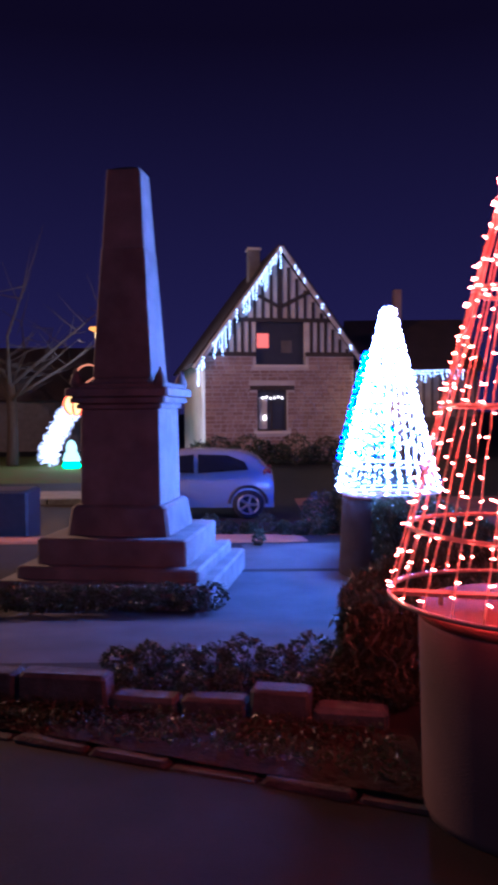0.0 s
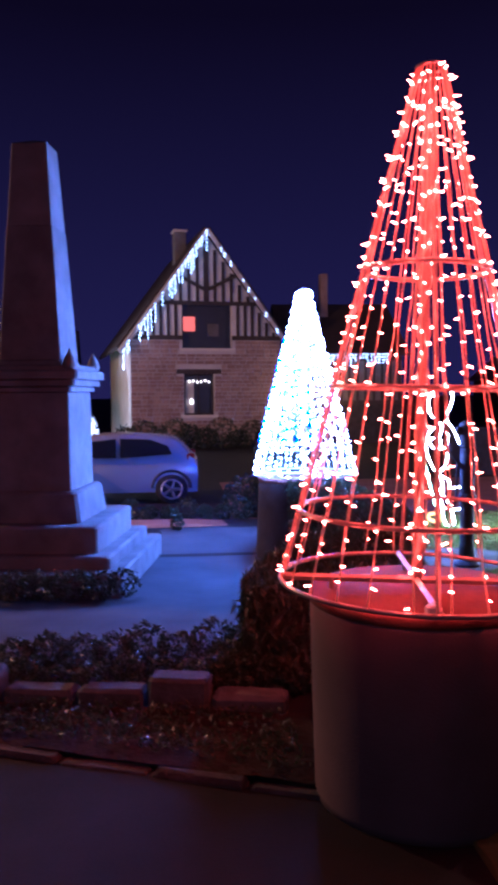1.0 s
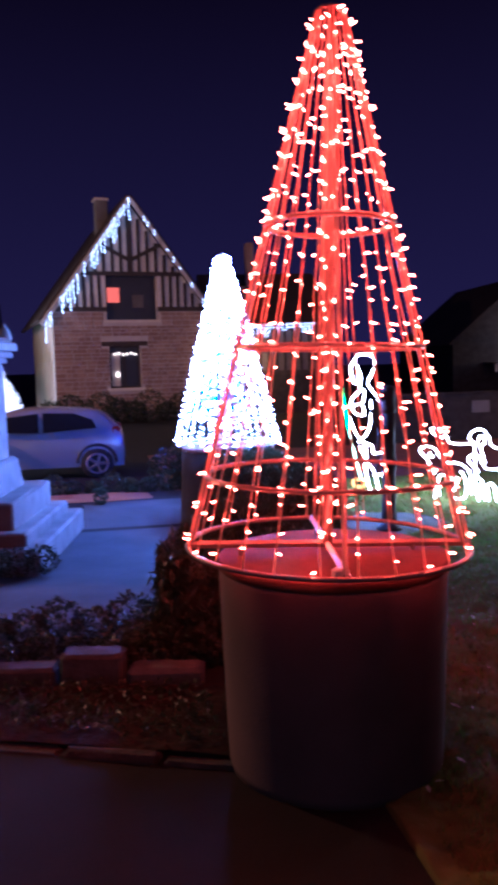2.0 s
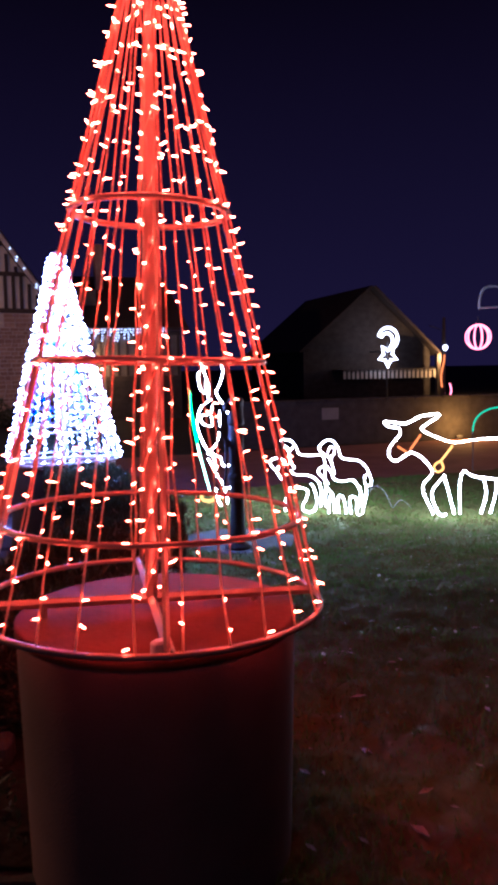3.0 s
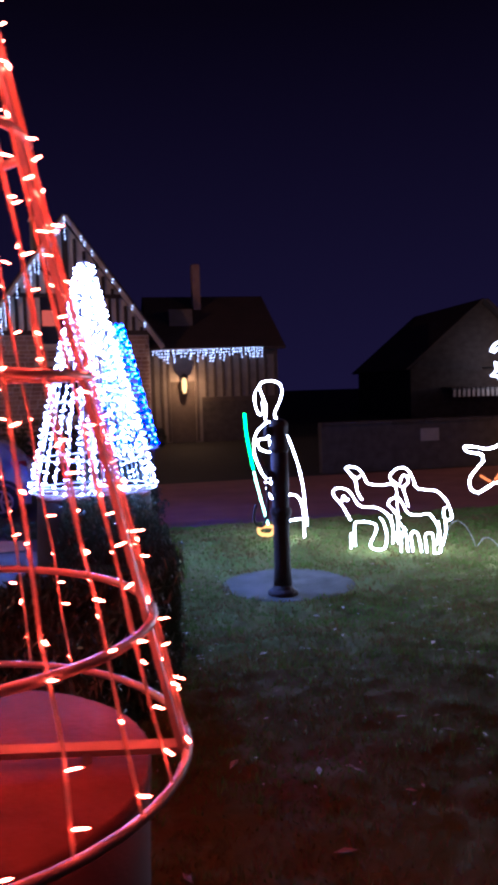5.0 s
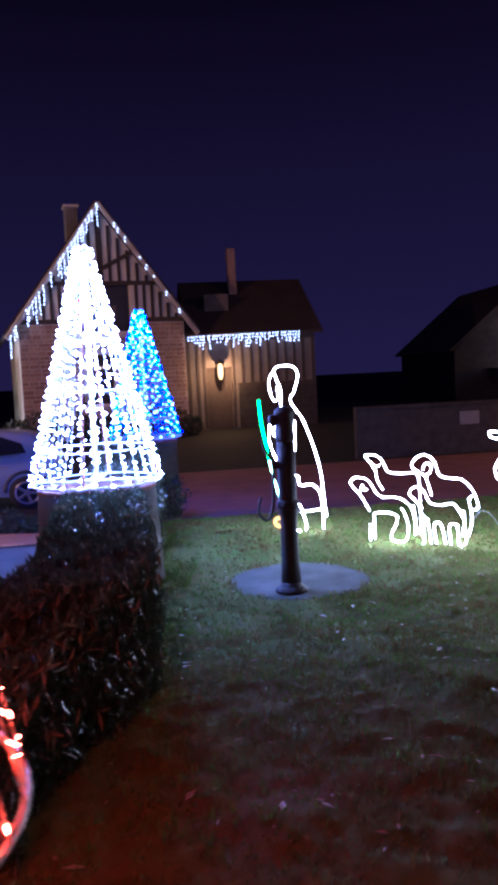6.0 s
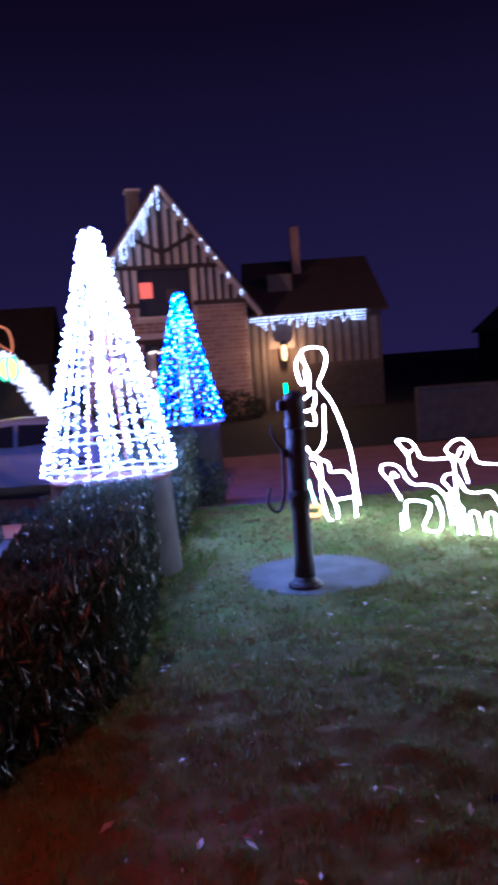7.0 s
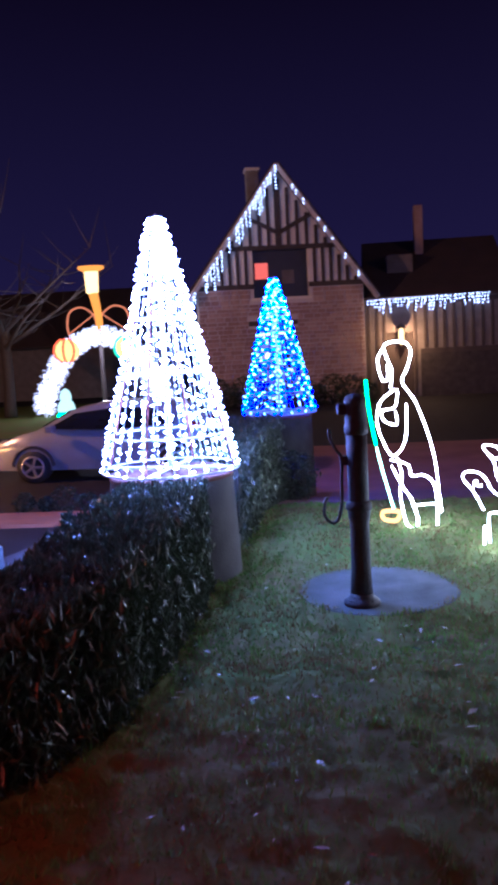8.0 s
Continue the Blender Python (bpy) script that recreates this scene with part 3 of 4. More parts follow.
# ---- hand pump on its slab ----
PX, PY = 3.148, 8.0
PZ = -0.335
geo = lathe([(0.63, -0.06), (0.63, 0.05), (0.618, 0.058), (0.01, 0.062)], 64)
slab = part("pump_slab", geo, SLAB)
slab.location = (3.29, 8.42, PZ)
tagged(slab, "round worn concrete slab set in the lawn", "slab")
pump = base("hand_pump", (PX, PY + 0.06, PZ + 0.06), "old dark cast-iron hand water pump on a round slab", "pump", turn=8)
part("base_flange", lathe([(0.135, 0), (0.135, 0.025), (0.11, 0.045), (0.09, 0.06), (0.085, 0.09)], 20), IRON, pump, smooth=True)
part("column", lathe([(0.088, 0.05), (0.074, 0.25), (0.07, 0.62), (0.08, 0.66), (0.084, 0.7), (0.075, 0.74), (0.077, 1.0), (0.077, 1.3)], 20), IRON, pump, smooth=True)
part("collar", lathe([(0.07, 0.70), (0.095, 0.72), (0.095, 0.76), (0.07, 0.79)], 20), IRON, pump, smooth=True)
part("cap", lathe([(0.076, 1.27), (0.086, 1.29), (0.086, 1.33), (0.079, 1.345), (0.079, 1.49), (0.084, 1.505), (0.078, 1.535), (0.05, 1.56), (0.01, 1.568)], 24), IRON, pump, smooth=True)
part("lug", box(-0.135, -0.06, -0.03, 0.03, 1.42, 1.50, 0.01), IRON, pump)
for a in range(4):
    part("bolt", lathe([(0.014, 0.02), (0.014, 0.045), (0.004, 0.05)], 6, (0.105 * math.cos(a * 1.57 + 0.6), 0.105 * math.sin(a * 1.57 + 0.6))), IRON, pump)
part("bracket", box(-0.13, -0.05, -0.016, 0.016, 1.05, 1.12, 0.008), IRON, pump)
part("handle", tube(smooth_line([(-0.20, 0, 1.32), (-0.19, 0, 1.24), (-0.15, 0, 1.16), (-0.115, 0, 1.10), (-0.12, 0, 0.95), (-0.125, 0, 0.78), (-0.155, 0, 0.65), (-0.21, 0, 0.63), (-0.255, 0, 0.69), (-0.25, 0, 0.77), (-0.23, 0, 0.82)], 5), 0.0125, 8), IRON, pump, "thin curved pump handle", True)

# ---- rope-light figures ----


def rope(lines, scale, r=0.018, mid=(0, 0), closed=False):
    """Tubes along flat outlines; x to the right and z up."""
    out = []
    for line in lines:
        pts = [((x - mid[0]) * scale, 0.0, (mid[1] - y) * scale) for x, y in line]
        out.append(tube(smooth_line(pts, 4, closed), r, 7, closed))
    return join(*out)


SHEP = [
    [(345, 232), (350, 170), (330, 112), (325, 80), (352, 66), (402, 72), (420, 110), (402, 170), (386, 212), (430, 282), (470, 392), (496, 500), (506, 600), (514, 690)],
    [(325, 84), (302, 122), (306, 172), (320, 206), (336, 196), (334, 150)],
    [(400, 292), (396, 400), (378, 456), (344, 482), (312, 430), (292, 360), (302, 292), (330, 258), (366, 240), (358, 302), (312, 316), (318, 352), (362, 366), (360, 318)],
    [(336, 496), (400, 516), (410, 556), (460, 556), (490, 590), (500, 650), (500, 742)],
    [(410, 668), (492, 660)],
    [(362, 492), (376, 560), (368, 622), (390, 738), (430, 738), (412, 652), (380, 600), (340, 520)],
]
shepherd = part("shepherd_light_figure", rope(SHEP, 0.00275, 0.0068, (398, 745)), ROPE_WHITE)
shepherd.matrix_basis = pose(3.72, 10.3, lawn_z(3.72, 10.3) + 0.02, 0, 0, -8)
tagged(shepherd, "white rope-light outline figure of a standing robed shepherd", "light figure")
staff = base("staff_light", (3.72, 10.27, lawn_z(3.72, 10.27) + 0.02), "rope-light shepherd's staff, green above and white below", "light figure", turn=-8)
part("upper_staff", rope([[(255, 200), (262, 300), (285, 440)]], 0.00275, 0.015, (398, 745)), ROPE_GREEN, staff, "green rope light")
part("lower_staff", rope([[(287, 448), (302, 520), (345, 690)]], 0.00275, 0.0095, (398, 745)), ROPE_MINT, staff, "thin pale green rope light")
shoe = part("foot_light", rope([[(304, 690), (360, 690), (352, 722), (306, 718)]], 0.00275, 0.022, (398, 745), True), ROPE_AMBER)
shoe.matrix_basis = pose(3.72, 10.25, lawn_z(3.72, 10.25) + 0.02, 0, 0, -8)
tagged(shoe, "small amber rope-light foot loop on the grass", "light figure")

FLOCK = (4.80, 9.35)
EWE = [
    [(150, 322), (125, 272), (100, 232), (66, 192), (62, 166), (86, 150), (130, 156), (160, 182), (186, 230), (220, 252), (290, 256), (340, 286), (366, 332), (384, 424), (412, 428)],
    [(104, 226), (118, 190), (128, 216), (142, 208)],
    [(150, 474), (152, 392)],
    [(174, 462), (172, 346), (196, 331), (250, 333), (286, 352), (276, 402), (256, 440), (264, 474), (326, 474), (340, 402), (322, 332), (306, 310)],
]
EWE_BEHIND = [
    [(216, 246), (190, 200), (184, 150), (150, 100), (134, 76), (150, 68), (196, 78), (226, 116), (246, 158), (310, 168), (386, 170), (398, 260), (402, 480)],
    [(150, 100), (186, 130), (206, 118)],
    [(372, 480), (374, 400), (364, 330)],
]
RAM = [
    [(440, 190), (382, 152), (362, 126), (380, 96), (420, 76), (456, 90), (480, 130), (496, 180), (540, 195), (600, 202), (646, 246), (670, 300), (676, 346), (644, 352), (636, 302), (652, 286)],
    [(416, 152), (430, 118), (456, 130), (450, 166), (430, 180), (440, 222), (456, 282)],
    [(644, 352), (646, 420), (628, 486)],
    [(600, 486), (612, 400), (606, 360)],
]
LAMB = [
    [(412, 312), (376, 270), (350, 236), (366, 210), (400, 205), (426, 236), (450, 284), (500, 296), (560, 290), (592, 332), (612, 372)],
    [(396, 288), (402, 332), (440, 376)],
    [(414, 494), (420, 392), (440, 396), (450, 494), (474, 494), (466, 396), (500, 394), (520, 494)],
    [(548, 494), (540, 402), (578, 400), (586, 494), (618, 484), (612, 372)],
]
for lines, back, label in ((EWE, 0.0, "white rope-light outline figure of a sheep, head lowered"), (EWE_BEHIND, 0.22, "white rope-light outline figure of a sheep behind another"), (RAM, 0.22, "white rope-light outline figure of a ram with a curled horn"), (LAMB, 0.0, "white rope-light outline figure of a lamb before the ram")):
    ob = part("sheep_light_figure", rope(lines, 0.00207 * (1 + back * 0.11), 0.0064, (400, 484)), ROPE_SOFT)
    x, y = FLOCK[0] + back * 0.38, FLOCK[1] + back * 0.92
    ob.matrix_basis = pose(x, y, lawn_z(x, y) + 0.02, 0, 0, -22)
    tagged(ob, label, "light figure", "sheep figures")
cable = part("supply_cable", tube(smooth_line([(5.32, 9.2, -0.02), (5.4, 9.19, 0.06), (5.5, 9.15, 0.0), (5.57, 9.12, -0.14), (5.6, 9.1, -0.22), (5.68, 9.08, -0.13), (5.76, 9.05, -0.15), (5.82, 9.02, -0.23)], 5), 0.0025, 5), STEEL)
tagged(cable, "thin pale looping supply cable on the grass", "cable")

DONKEY = [
    [(245, 690), (240, 662), (192, 652), (180, 632), (216, 634), (270, 642), (330, 612), (402, 604), (404, 616), (352, 650), (340, 672), (420, 710), (480, 726), (560, 715), (669, 712), (756, 726), (792, 780), (798, 860)],
    [(245, 688), (202, 740), (200, 782), (226, 800), (262, 780), (292, 765), (340, 790), (380, 842), (374, 866), (340, 920), (386, 1028)],
    [(432, 868), (380, 940), (412, 1032), (440, 1032)],
    [(432, 862), (452, 940), (476, 1032)],
    [(500, 1030), (500, 900), (516, 850), (560, 872), (669, 886), (720, 880)],
    [(602, 888), (612, 950), (590, 1032)],
    [(655, 888), (652, 950), (630, 1032)],
    [(798, 860), (770, 900), (780, 960), (762, 1032)],
    [(720, 880), (730, 960), (716, 1032)],
]
donkey = base("donkey_light_figure", (5.98, 8.55, lawn_z(5.98, 8.55) + 0.02), "white rope-light outline figure of a donkey with orange bridle", "light figure", turn=-20)
part("outline", rope(DONKEY, 0.00285, 0.0082, (430, 1035)), ROPE_WHITE, donkey)
part("bridle", rope([[(234, 738), (272, 762)], [(332, 690), (286, 756)]], 0.00285, 0.014, (430, 1035)), ROPE_ORANGE, donkey, "orange rope-light bridle")
part("harness", rope([[(468, 738), (420, 800), (400, 812), (388, 832), (404, 850), (428, 836), (420, 806)]], 0.00285, 0.013, (430, 1035)), ROPE_AMBER, donkey, "amber rope-light harness with a ring")


# ---- houses ----


def wall_with_openings(outline, openings, depth, material, name, parent, label=""):
    """An upright wall of thickness depth behind y=0, cut into cells round its openings. outline: x0, x1, z0, z1."""
    x0, x1, z0, z1 = outline
    xs = sorted({x0, x1, *[v for o in openings for v in o[:2]]})
    zs = sorted({z0, z1, *[v for o in openings for v in o[2:]]})
    index, verts, count = {}, [], {}
    for a, b in zip(xs, xs[1:]):
        for c, d in zip(zs, zs[1:]):
            if not any(o[0] <= a and b <= o[1] and o[2] <= c and d <= o[3] for o in openings):
                v, f = box(a, b, 0, depth, c, d)
                ids = []
                for p in v:
                    if p not in index:
                        index[p] = len(verts)
                        verts.append(p)
                    ids.append(index[p])
                for q in f:
                    q = tuple(ids[n] for n in q)
                    count.setdefault(frozenset(q), []).append(q)
    return part(name, (verts, [q[0] for q in count.values() if len(q) == 1]), material, parent, label)


def window(x0, x1, z0, z1, parent, glass, depth=0.12):
    w = part("window", box(x0, x1, depth + 0.04, depth + 0.06, z0, z1), glass, parent)
    for a, b, c, d in ((x0, x1, z0, z0 + 0.06), (x0, x1, z1 - 0.06, z1), (x0, x0 + 0.06, z0 + 0.06, z1 - 0.06), (x1 - 0.06, x1, z0 + 0.06, z1 - 0.06), ((x0 + x1) / 2 - 0.03, (x0 + x1) / 2 + 0.03, z0 + 0.06, z1 - 0.06)):
        part("window_frame", box(a, b, depth, depth + 0.05, c, d, 0.006), PLASTER, w)
    return w


def roof_slab(a, b, c, d, thick, name, parent, material=TILE):
    """A roof plane between four corners, with thickness."""
    n = (Vector(b) - Vector(a)).cross(Vector(d) - Vector(a)).normalized() * thick
    v = [tuple(Vector(p)) for p in (a, b, c, d)] + [tuple(Vector(p) + n) for p in (a, b, c, d)]
    return part(name, (v, [(3, 2, 1, 0), (4, 5, 6, 7), (0, 1, 5, 4), (1, 2, 6, 5), (2, 3, 7, 6), (3, 0, 4, 7)]), material, parent)


HX, HY, HG = 1.34, 32.0, -0.55
# the gable house: its own frame has x along the gable, y into the depth, z above the house's ground
house = base("gabled_house", (HX, HY, HG), "old Norman house with half-timbered gable over stone wall", "house", turn=9.5)
HALF, EAVE, APEX, LONG = 3.08, 4.42, 8.55, 9.0
wall_with_openings((-HALF, HALF, 0, EAVE), [(-0.95, 0.28, 1.32, 2.98), (-1.0, 1.05, 4.0, 4.42)], 0.4, MORTAR, "front_wall", house, "rubble masonry wall with pale mortar")
for s in (-1, 1):
    x = s * HALF
    part("side_wall", box(min(x, x - s * 0.4), max(x, x - s * 0.4), 0.4, LONG, 0, EAVE), PLASTER, house, "cream rendered side wall")
part("rear_wall", box(-HALF + 0.4, HALF - 0.4, LONG - 0.4, LONG, 0, EAVE), PLASTER, house)
slope = (APEX - EAVE) / HALF


def gable_piece(z0, z1, x_from, x_to):
    """A stretch of the gable's plaster between two heights, clipped by the roof's slope."""
    def lim(z):
        return (APEX - z) / slope
    a0, a1 = max(x_from, -lim(z0)), max(x_from, -lim(z1))
    b0, b1 = min(x_to, lim(z0)), min(x_to, lim(z1))
    v = [(a0, 0.05, z0), (b0, 0.05, z0), (b1, 0.05, z1), (a1, 0.05, z1), (a0, 0.35, z0), (b0, 0.35, z0), (b1, 0.35, z1), (a1, 0.35, z1)]
    return v, [(0, 1, 2, 3), (7, 6, 5, 4), (0, 4, 5, 1), (1, 5, 6, 2), (2, 6, 7, 3), (3, 7, 4, 0)]


for piece in (gable_piece(EAVE, 5.78, -9, -1.0), gable_piece(EAVE, 5.78, 1.05, 9), gable_piece(5.78, APEX - 0.02, -9, 9)):
    part("gable_infill", piece, PLASTER, house, "pale plaster panel between timbers")
part("loft_recess", box(-1.0, 1.05, 0.33, 0.36, 4.0, 5.78), DARK, house, "dark boarded loft opening")
part("beam", box(-HALF, -1.0, -0.03, 0.08, EAVE - 0.09, EAVE + 0.09, 0.01), TIMBER, house)
part("beam", box(1.05, HALF, -0.03, 0.08, EAVE - 0.09, EAVE + 0.09, 0.01), TIMBER, house)
part("beam", box(-(APEX - 5.8) / slope, (APEX - 5.8) / slope, -0.035, 0.08, 5.72, 5.88, 0.01), TIMBER, house)
part("window_lintel", box(-1.1, 1.15, -0.04, 0.1, 3.9, 4.0, 0.01), PLASTER, house, "pale sill under the loft opening")
part("window_lintel", box(-1.25, 0.58, -0.02, 0.1, 2.98, 3.16, 0.01), TIMBER, house, "dark timber lintel")
part("window_sill", box(-1.1, 0.42, -0.1, 0.15, 1.2, 1.32, 0.015), PLASTER, house, "pale stone window sill")


def stud(x, z0, z1, wide=0.085):
    part("stud", box(x - wide, x + wide, -0.02, 0.07, z0, z1, 0.008), TIMBER, house)


for x in (-2.75, -2.45, -2.15, -1.85, -1.55, -1.25, 1.3, 1.6, 1.9, 2.2, 2.5, 2.8):
    stud(x, EAVE + 0.09, min(5.72, APEX - abs(x) * slope - 0.15), 0.06)
for x in (-1.72, -1.38, -1.04, -0.7, -0.36, 0.36, 0.7, 1.04, 1.38, 1.72):
    stud(x, 5.88, APEX - abs(x) * slope - 0.15, 0.06)
stud(0, 5.88, APEX - 0.3, 0.11)
for s in (-1, 1):
    part("brace", tube([(0.08 * s, -0.01, 6.35), (1.35 * s, -0.01, 7.0)], 0.08, 4), TIMBER, house)
    part("barge_board", tube([(s * (HALF + 0.45), -0.38, EAVE - 0.45 * slope), (0, -0.38, APEX + 0.1)], 0.115, 4), BARGE, house, "pale weathered barge board")
    a, b = (s * (HALF + 0.45), -0.3, EAVE - 0.45 * slope + 0.12), (0, -0.3, APEX + 0.15)
    c, d = (0, LONG + 0.3, APEX + 0.15), (s * (HALF + 0.45), LONG + 0.3, EAVE - 0.45 * slope + 0.12)
    roof_slab(*((a, b, c, d) if s < 0 else (b, a, d, c)), 0.12, "roof", house)
chim = part("chimney", box(-0.95, -0.45, 1.8, 2.4, 6.6, 8.95, 0.03), CONCRETE, house)
part("chimney_cap", box(-1.0, -0.4, 1.75, 2.45, 8.95, 9.05, 0.02), MORTAR, chim)
# ground-floor window with a lit sill display
win = part("window", box(-0.95, 0.28, 0.22, 0.24, 1.32, 2.98), DARK, house, "dim window with small lit ornaments")
for a, b, c, d in ((-0.95, 0.28, 1.32, 1.39), (-0.95, 0.28, 2.91, 2.98), (-0.95, -0.88, 1.39, 2.91), (0.21, 0.28, 1.39, 2.91), (-0.37, -0.30, 1.39, 2.91)):
    part("window_frame", box(a, b, 0.14, 0.2, c, d, 0.006), TIMBER, win)
part("curtain", box(-0.86, -0.52, 0.205, 0.215, 1.4, 2.7), CURTAIN, win, "pale drawn net curtain")
part("window_lights", join(*[bulb((-0.7 + 0.16 * i, 0.18, 2.72 + 0.03 * math.sin(i * 2)), (0, -0.3, -1), 0.1, 0.045) for i in range(6)], bulb((-0.62, 0.18, 1.75), (0, 0, 1), 0.22, 0.09)), glow("warm_fairy_light", (1.0, 0.8, 0.5), 1.3), win, "small warm fairy lights")
part("loft_window", box(-0.9, -0.42, 0.29, 0.32, 4.7, 5.28), glow("loft_lamp_glow", (1.0, 0.17, 0.09), 0.3), house, "small loft pane glowing orange")
part("loft_panel", box(0.1, 0.55, 0.29, 0.32, 4.5, 5.0), BOARD, house, "dim grey panel in the loft")

# low half-timbered wing
wing = base("timbered_wing", (4.45, 32.95, HG), "low half-timbered wing with a lit doorway", "house", turn=-1.5)
wall_with_openings((0, 5.15, 0, 3.75), [(0.75, 1.75, 0.0, 2.5)], 0.35, BOARD, "front_wall", wing)
part("side_wall", box(4.8, 5.15, 0.35, 6, 0, 3.75), PLASTER, wing)
part("side_wall", box(-0.35, 0.0, 0.0, 6, 0, 3.75), BOARD, wing)
part("door", box(0.75, 1.75, 0.18, 0.24, 0, 2.5, 0.01), TIMBER, wing)
for x in (0.08, 0.42, 0.68, 1.82, 2.2, 2.55, 2.9, 3.25, 3.6, 3.95, 4.3, 4.65, 5.05):
    part("stud", box(x - 0.06, x + 0.06, -0.025, 0.06, 0.1 if x < 2 else 1.85, 3.55, 0.008), TIMBER, wing)
for z in (1.75, 3.6):
    part("beam", box(2.0 if z < 2 else 0, 5.15, -0.035, 0.06, z - 0.09, z + 0.09, 0.01), TIMBER, wing)
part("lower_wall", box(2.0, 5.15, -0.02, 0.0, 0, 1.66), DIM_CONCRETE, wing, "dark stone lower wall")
roof_slab((-0.0, -0.4, 3.7), (5.4, -0.4, 3.7), (5.4, 4.0, 6.2), (-0.0, 4.0, 6.2), 0.12, "roof", wing)
roof_slab((5.4, 8.4, 3.7), (-0.0, 8.4, 3.7), (-0.0, 4.0, 6.2), (5.4, 4.0, 6.2), 0.12, "roof", wing)
chim = part("chimney", box(2.1, 2.45, 2.7, 3.2, 5.0, 7.55, 0.03), BRICK, wing)
dorm = part("dormer", box(0.9, 1.9, 1.3, 3.6, 4.6, 5.5, 0.02), BOARD, wing)
LZ = HG + 2.3
lantern = base("wall_lantern", (5.73, 32.7, LZ), "amber glass wall lantern by the door", "lantern")
part("glass", lathe([(0.05, -0.28), (0.10, -0.1), (0.10, 0.2), (0.05, 0.34)], 10), LANTERN_GLOW, lantern, "glowing amber glass")
part("cap", lathe([(0.2, 0.33), (0.12, 0.42), (0.02, 0.5)], 10), IRON, lantern)
part("arm", box(-0.025, 0.025, 0.0, 0.24, 0.36, 0.42), IRON, lantern)
lamp("lantern_light", (5.73, 32.4, LZ), 62, (1.0, 0.55, 0.18), 0.05)


def icicles(name, p0, p1, count, drops, seed, label, fade=0.0):
    """A cable with hanging strands of small lights between two points."""
    r0 = random.Random(seed)
    s = base(name, p0, label, "light string", "icicle lights")
    d = Vector(p1) - Vector(p0)
    part("cable", tube([(0, 0, 0), tuple(d)], 0.012, 4), WHITE_SLEEVE, s)
    for i in range(count):
        t = (i + 0.5 + 0.3 * r0.uniform(-1, 1)) / count
        q = d * t
        k = int(drops * r0.uniform(0.5, 1.5))
        if r0.random() < fade:
            continue
        part("strand", join(*[bulb((q.x + r0.uniform(-0.02, 0.02), q.y - 0.02, q.z - 0.11 * j - 0.03 * r0.random()), (r0.uniform(-0.4, 0.4), -0.4, -1), 0.07, 0.02) for j in range(max(k, 1))]), ICE_BULB, s)["kind"] = "stuff"
    return s


def on_house(x, y, z):
    return tuple(house.matrix_basis @ Vector((x, y, z)))


icicles("icicle_lights", on_house(-3.45, -0.46, EAVE - 0.45 * slope + 0.05), on_house(-0.02, -0.46, APEX + 0.12), 28, 7, 5, "cold white icicle lights down one slope of the gable", 0.12)
icicles("icicle_lights", on_house(0.05, -0.46, APEX + 0.05), on_house(2.9, -0.46, EAVE + 0.25), 22, 3, 6, "sparse cold white icicle lights down the other gable slope", 0.7)
icicles("icicle_lights", (4.5, 32.5, HG + 3.72), (8.9, 32.42, HG + 3.8), 44, 4, 7, "cold white icicle lights along the eaves of the wing")
for i in range(11):
    x = HX - 3.2 + i * 0.62
    bush((x, 30.9 + 0.3 * math.sin(i * 1.9), ground_z(x, 31)), 0.55 + 0.15 * math.sin(i * 2.4), 420, 120 + i, "dark shrub at the foot of the house wall", 0.075, "shrub", "shrubs before the house")
for i in range(4):
    x, y = 1.25 + i * 0.36, 13.75 + 0.12 * math.sin(i * 2.2)
    if math.hypot(x - BT[0], y - BT[1]) > 0.6:
        bush((x, y, ground_z(x, y)), 0.42, 900, 140 + i, "dark shrub round the blue tree's planter", 0.045, "shrub", "shrubs by the blue tree")

# ---- garden wall and the building behind it ----
gw = base("garden_wall", (7.9, 21.8, -0.62), "long low rendered garden wall with coping", "wall", turn=-1)
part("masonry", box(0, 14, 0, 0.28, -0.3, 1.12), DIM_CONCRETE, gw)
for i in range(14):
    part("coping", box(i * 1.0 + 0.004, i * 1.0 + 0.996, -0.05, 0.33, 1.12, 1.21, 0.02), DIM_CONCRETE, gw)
part("plaque", box(2.85, 3.4, -0.02, 0.0, 0.6, 0.95, 0.008), CONCRETE, gw, "small pale blank plaque")
barn = base("roofed_outbuilding", (22.6, 46.0, -0.6), "low outbuilding with tiled roof and striped awning", "house", turn=-4)
barn.scale = (1.85, 1.85, 1.3)
part("front_wall", box(-0.7, 4.1, 0, 0.3, 0, 2.35), DIM_CONCRETE, barn)
part("side_wall", box(3.8, 4.1, 0.3, 6, 0, 2.35), MORTAR, barn)
part("side_wall", box(-0.7, -0.4, 0.3, 6, 0, 2.35), DIM_CONCRETE, barn)
roof_slab((-0.9, -0.35, 2.3), (1.75, -0.35, 5.45), (1.75, 6, 5.45), (-0.9, 6, 2.3), 0.1, "roof", barn)
roof_slab((1.75, -0.35, 5.45), (4.35, -0.35, 2.1), (4.35, 6, 2.1), (1.75, 6, 5.45), 0.1, "roof", barn)
v = [(-0.7, 0.02, 2.35), (4.1, 0.02, 2.35), (1.75, 0.02, 5.38), (-0.7, 0.3, 2.35), (4.1, 0.3, 2.35), (1.75, 0.3, 5.38)]
part("gable", (v, [(0, 1, 2), (5, 4, 3), (0, 3, 4, 1), (1, 4, 5, 2), (2, 5, 3, 0)]), DIM_CONCRETE, barn, "plain stone gable")
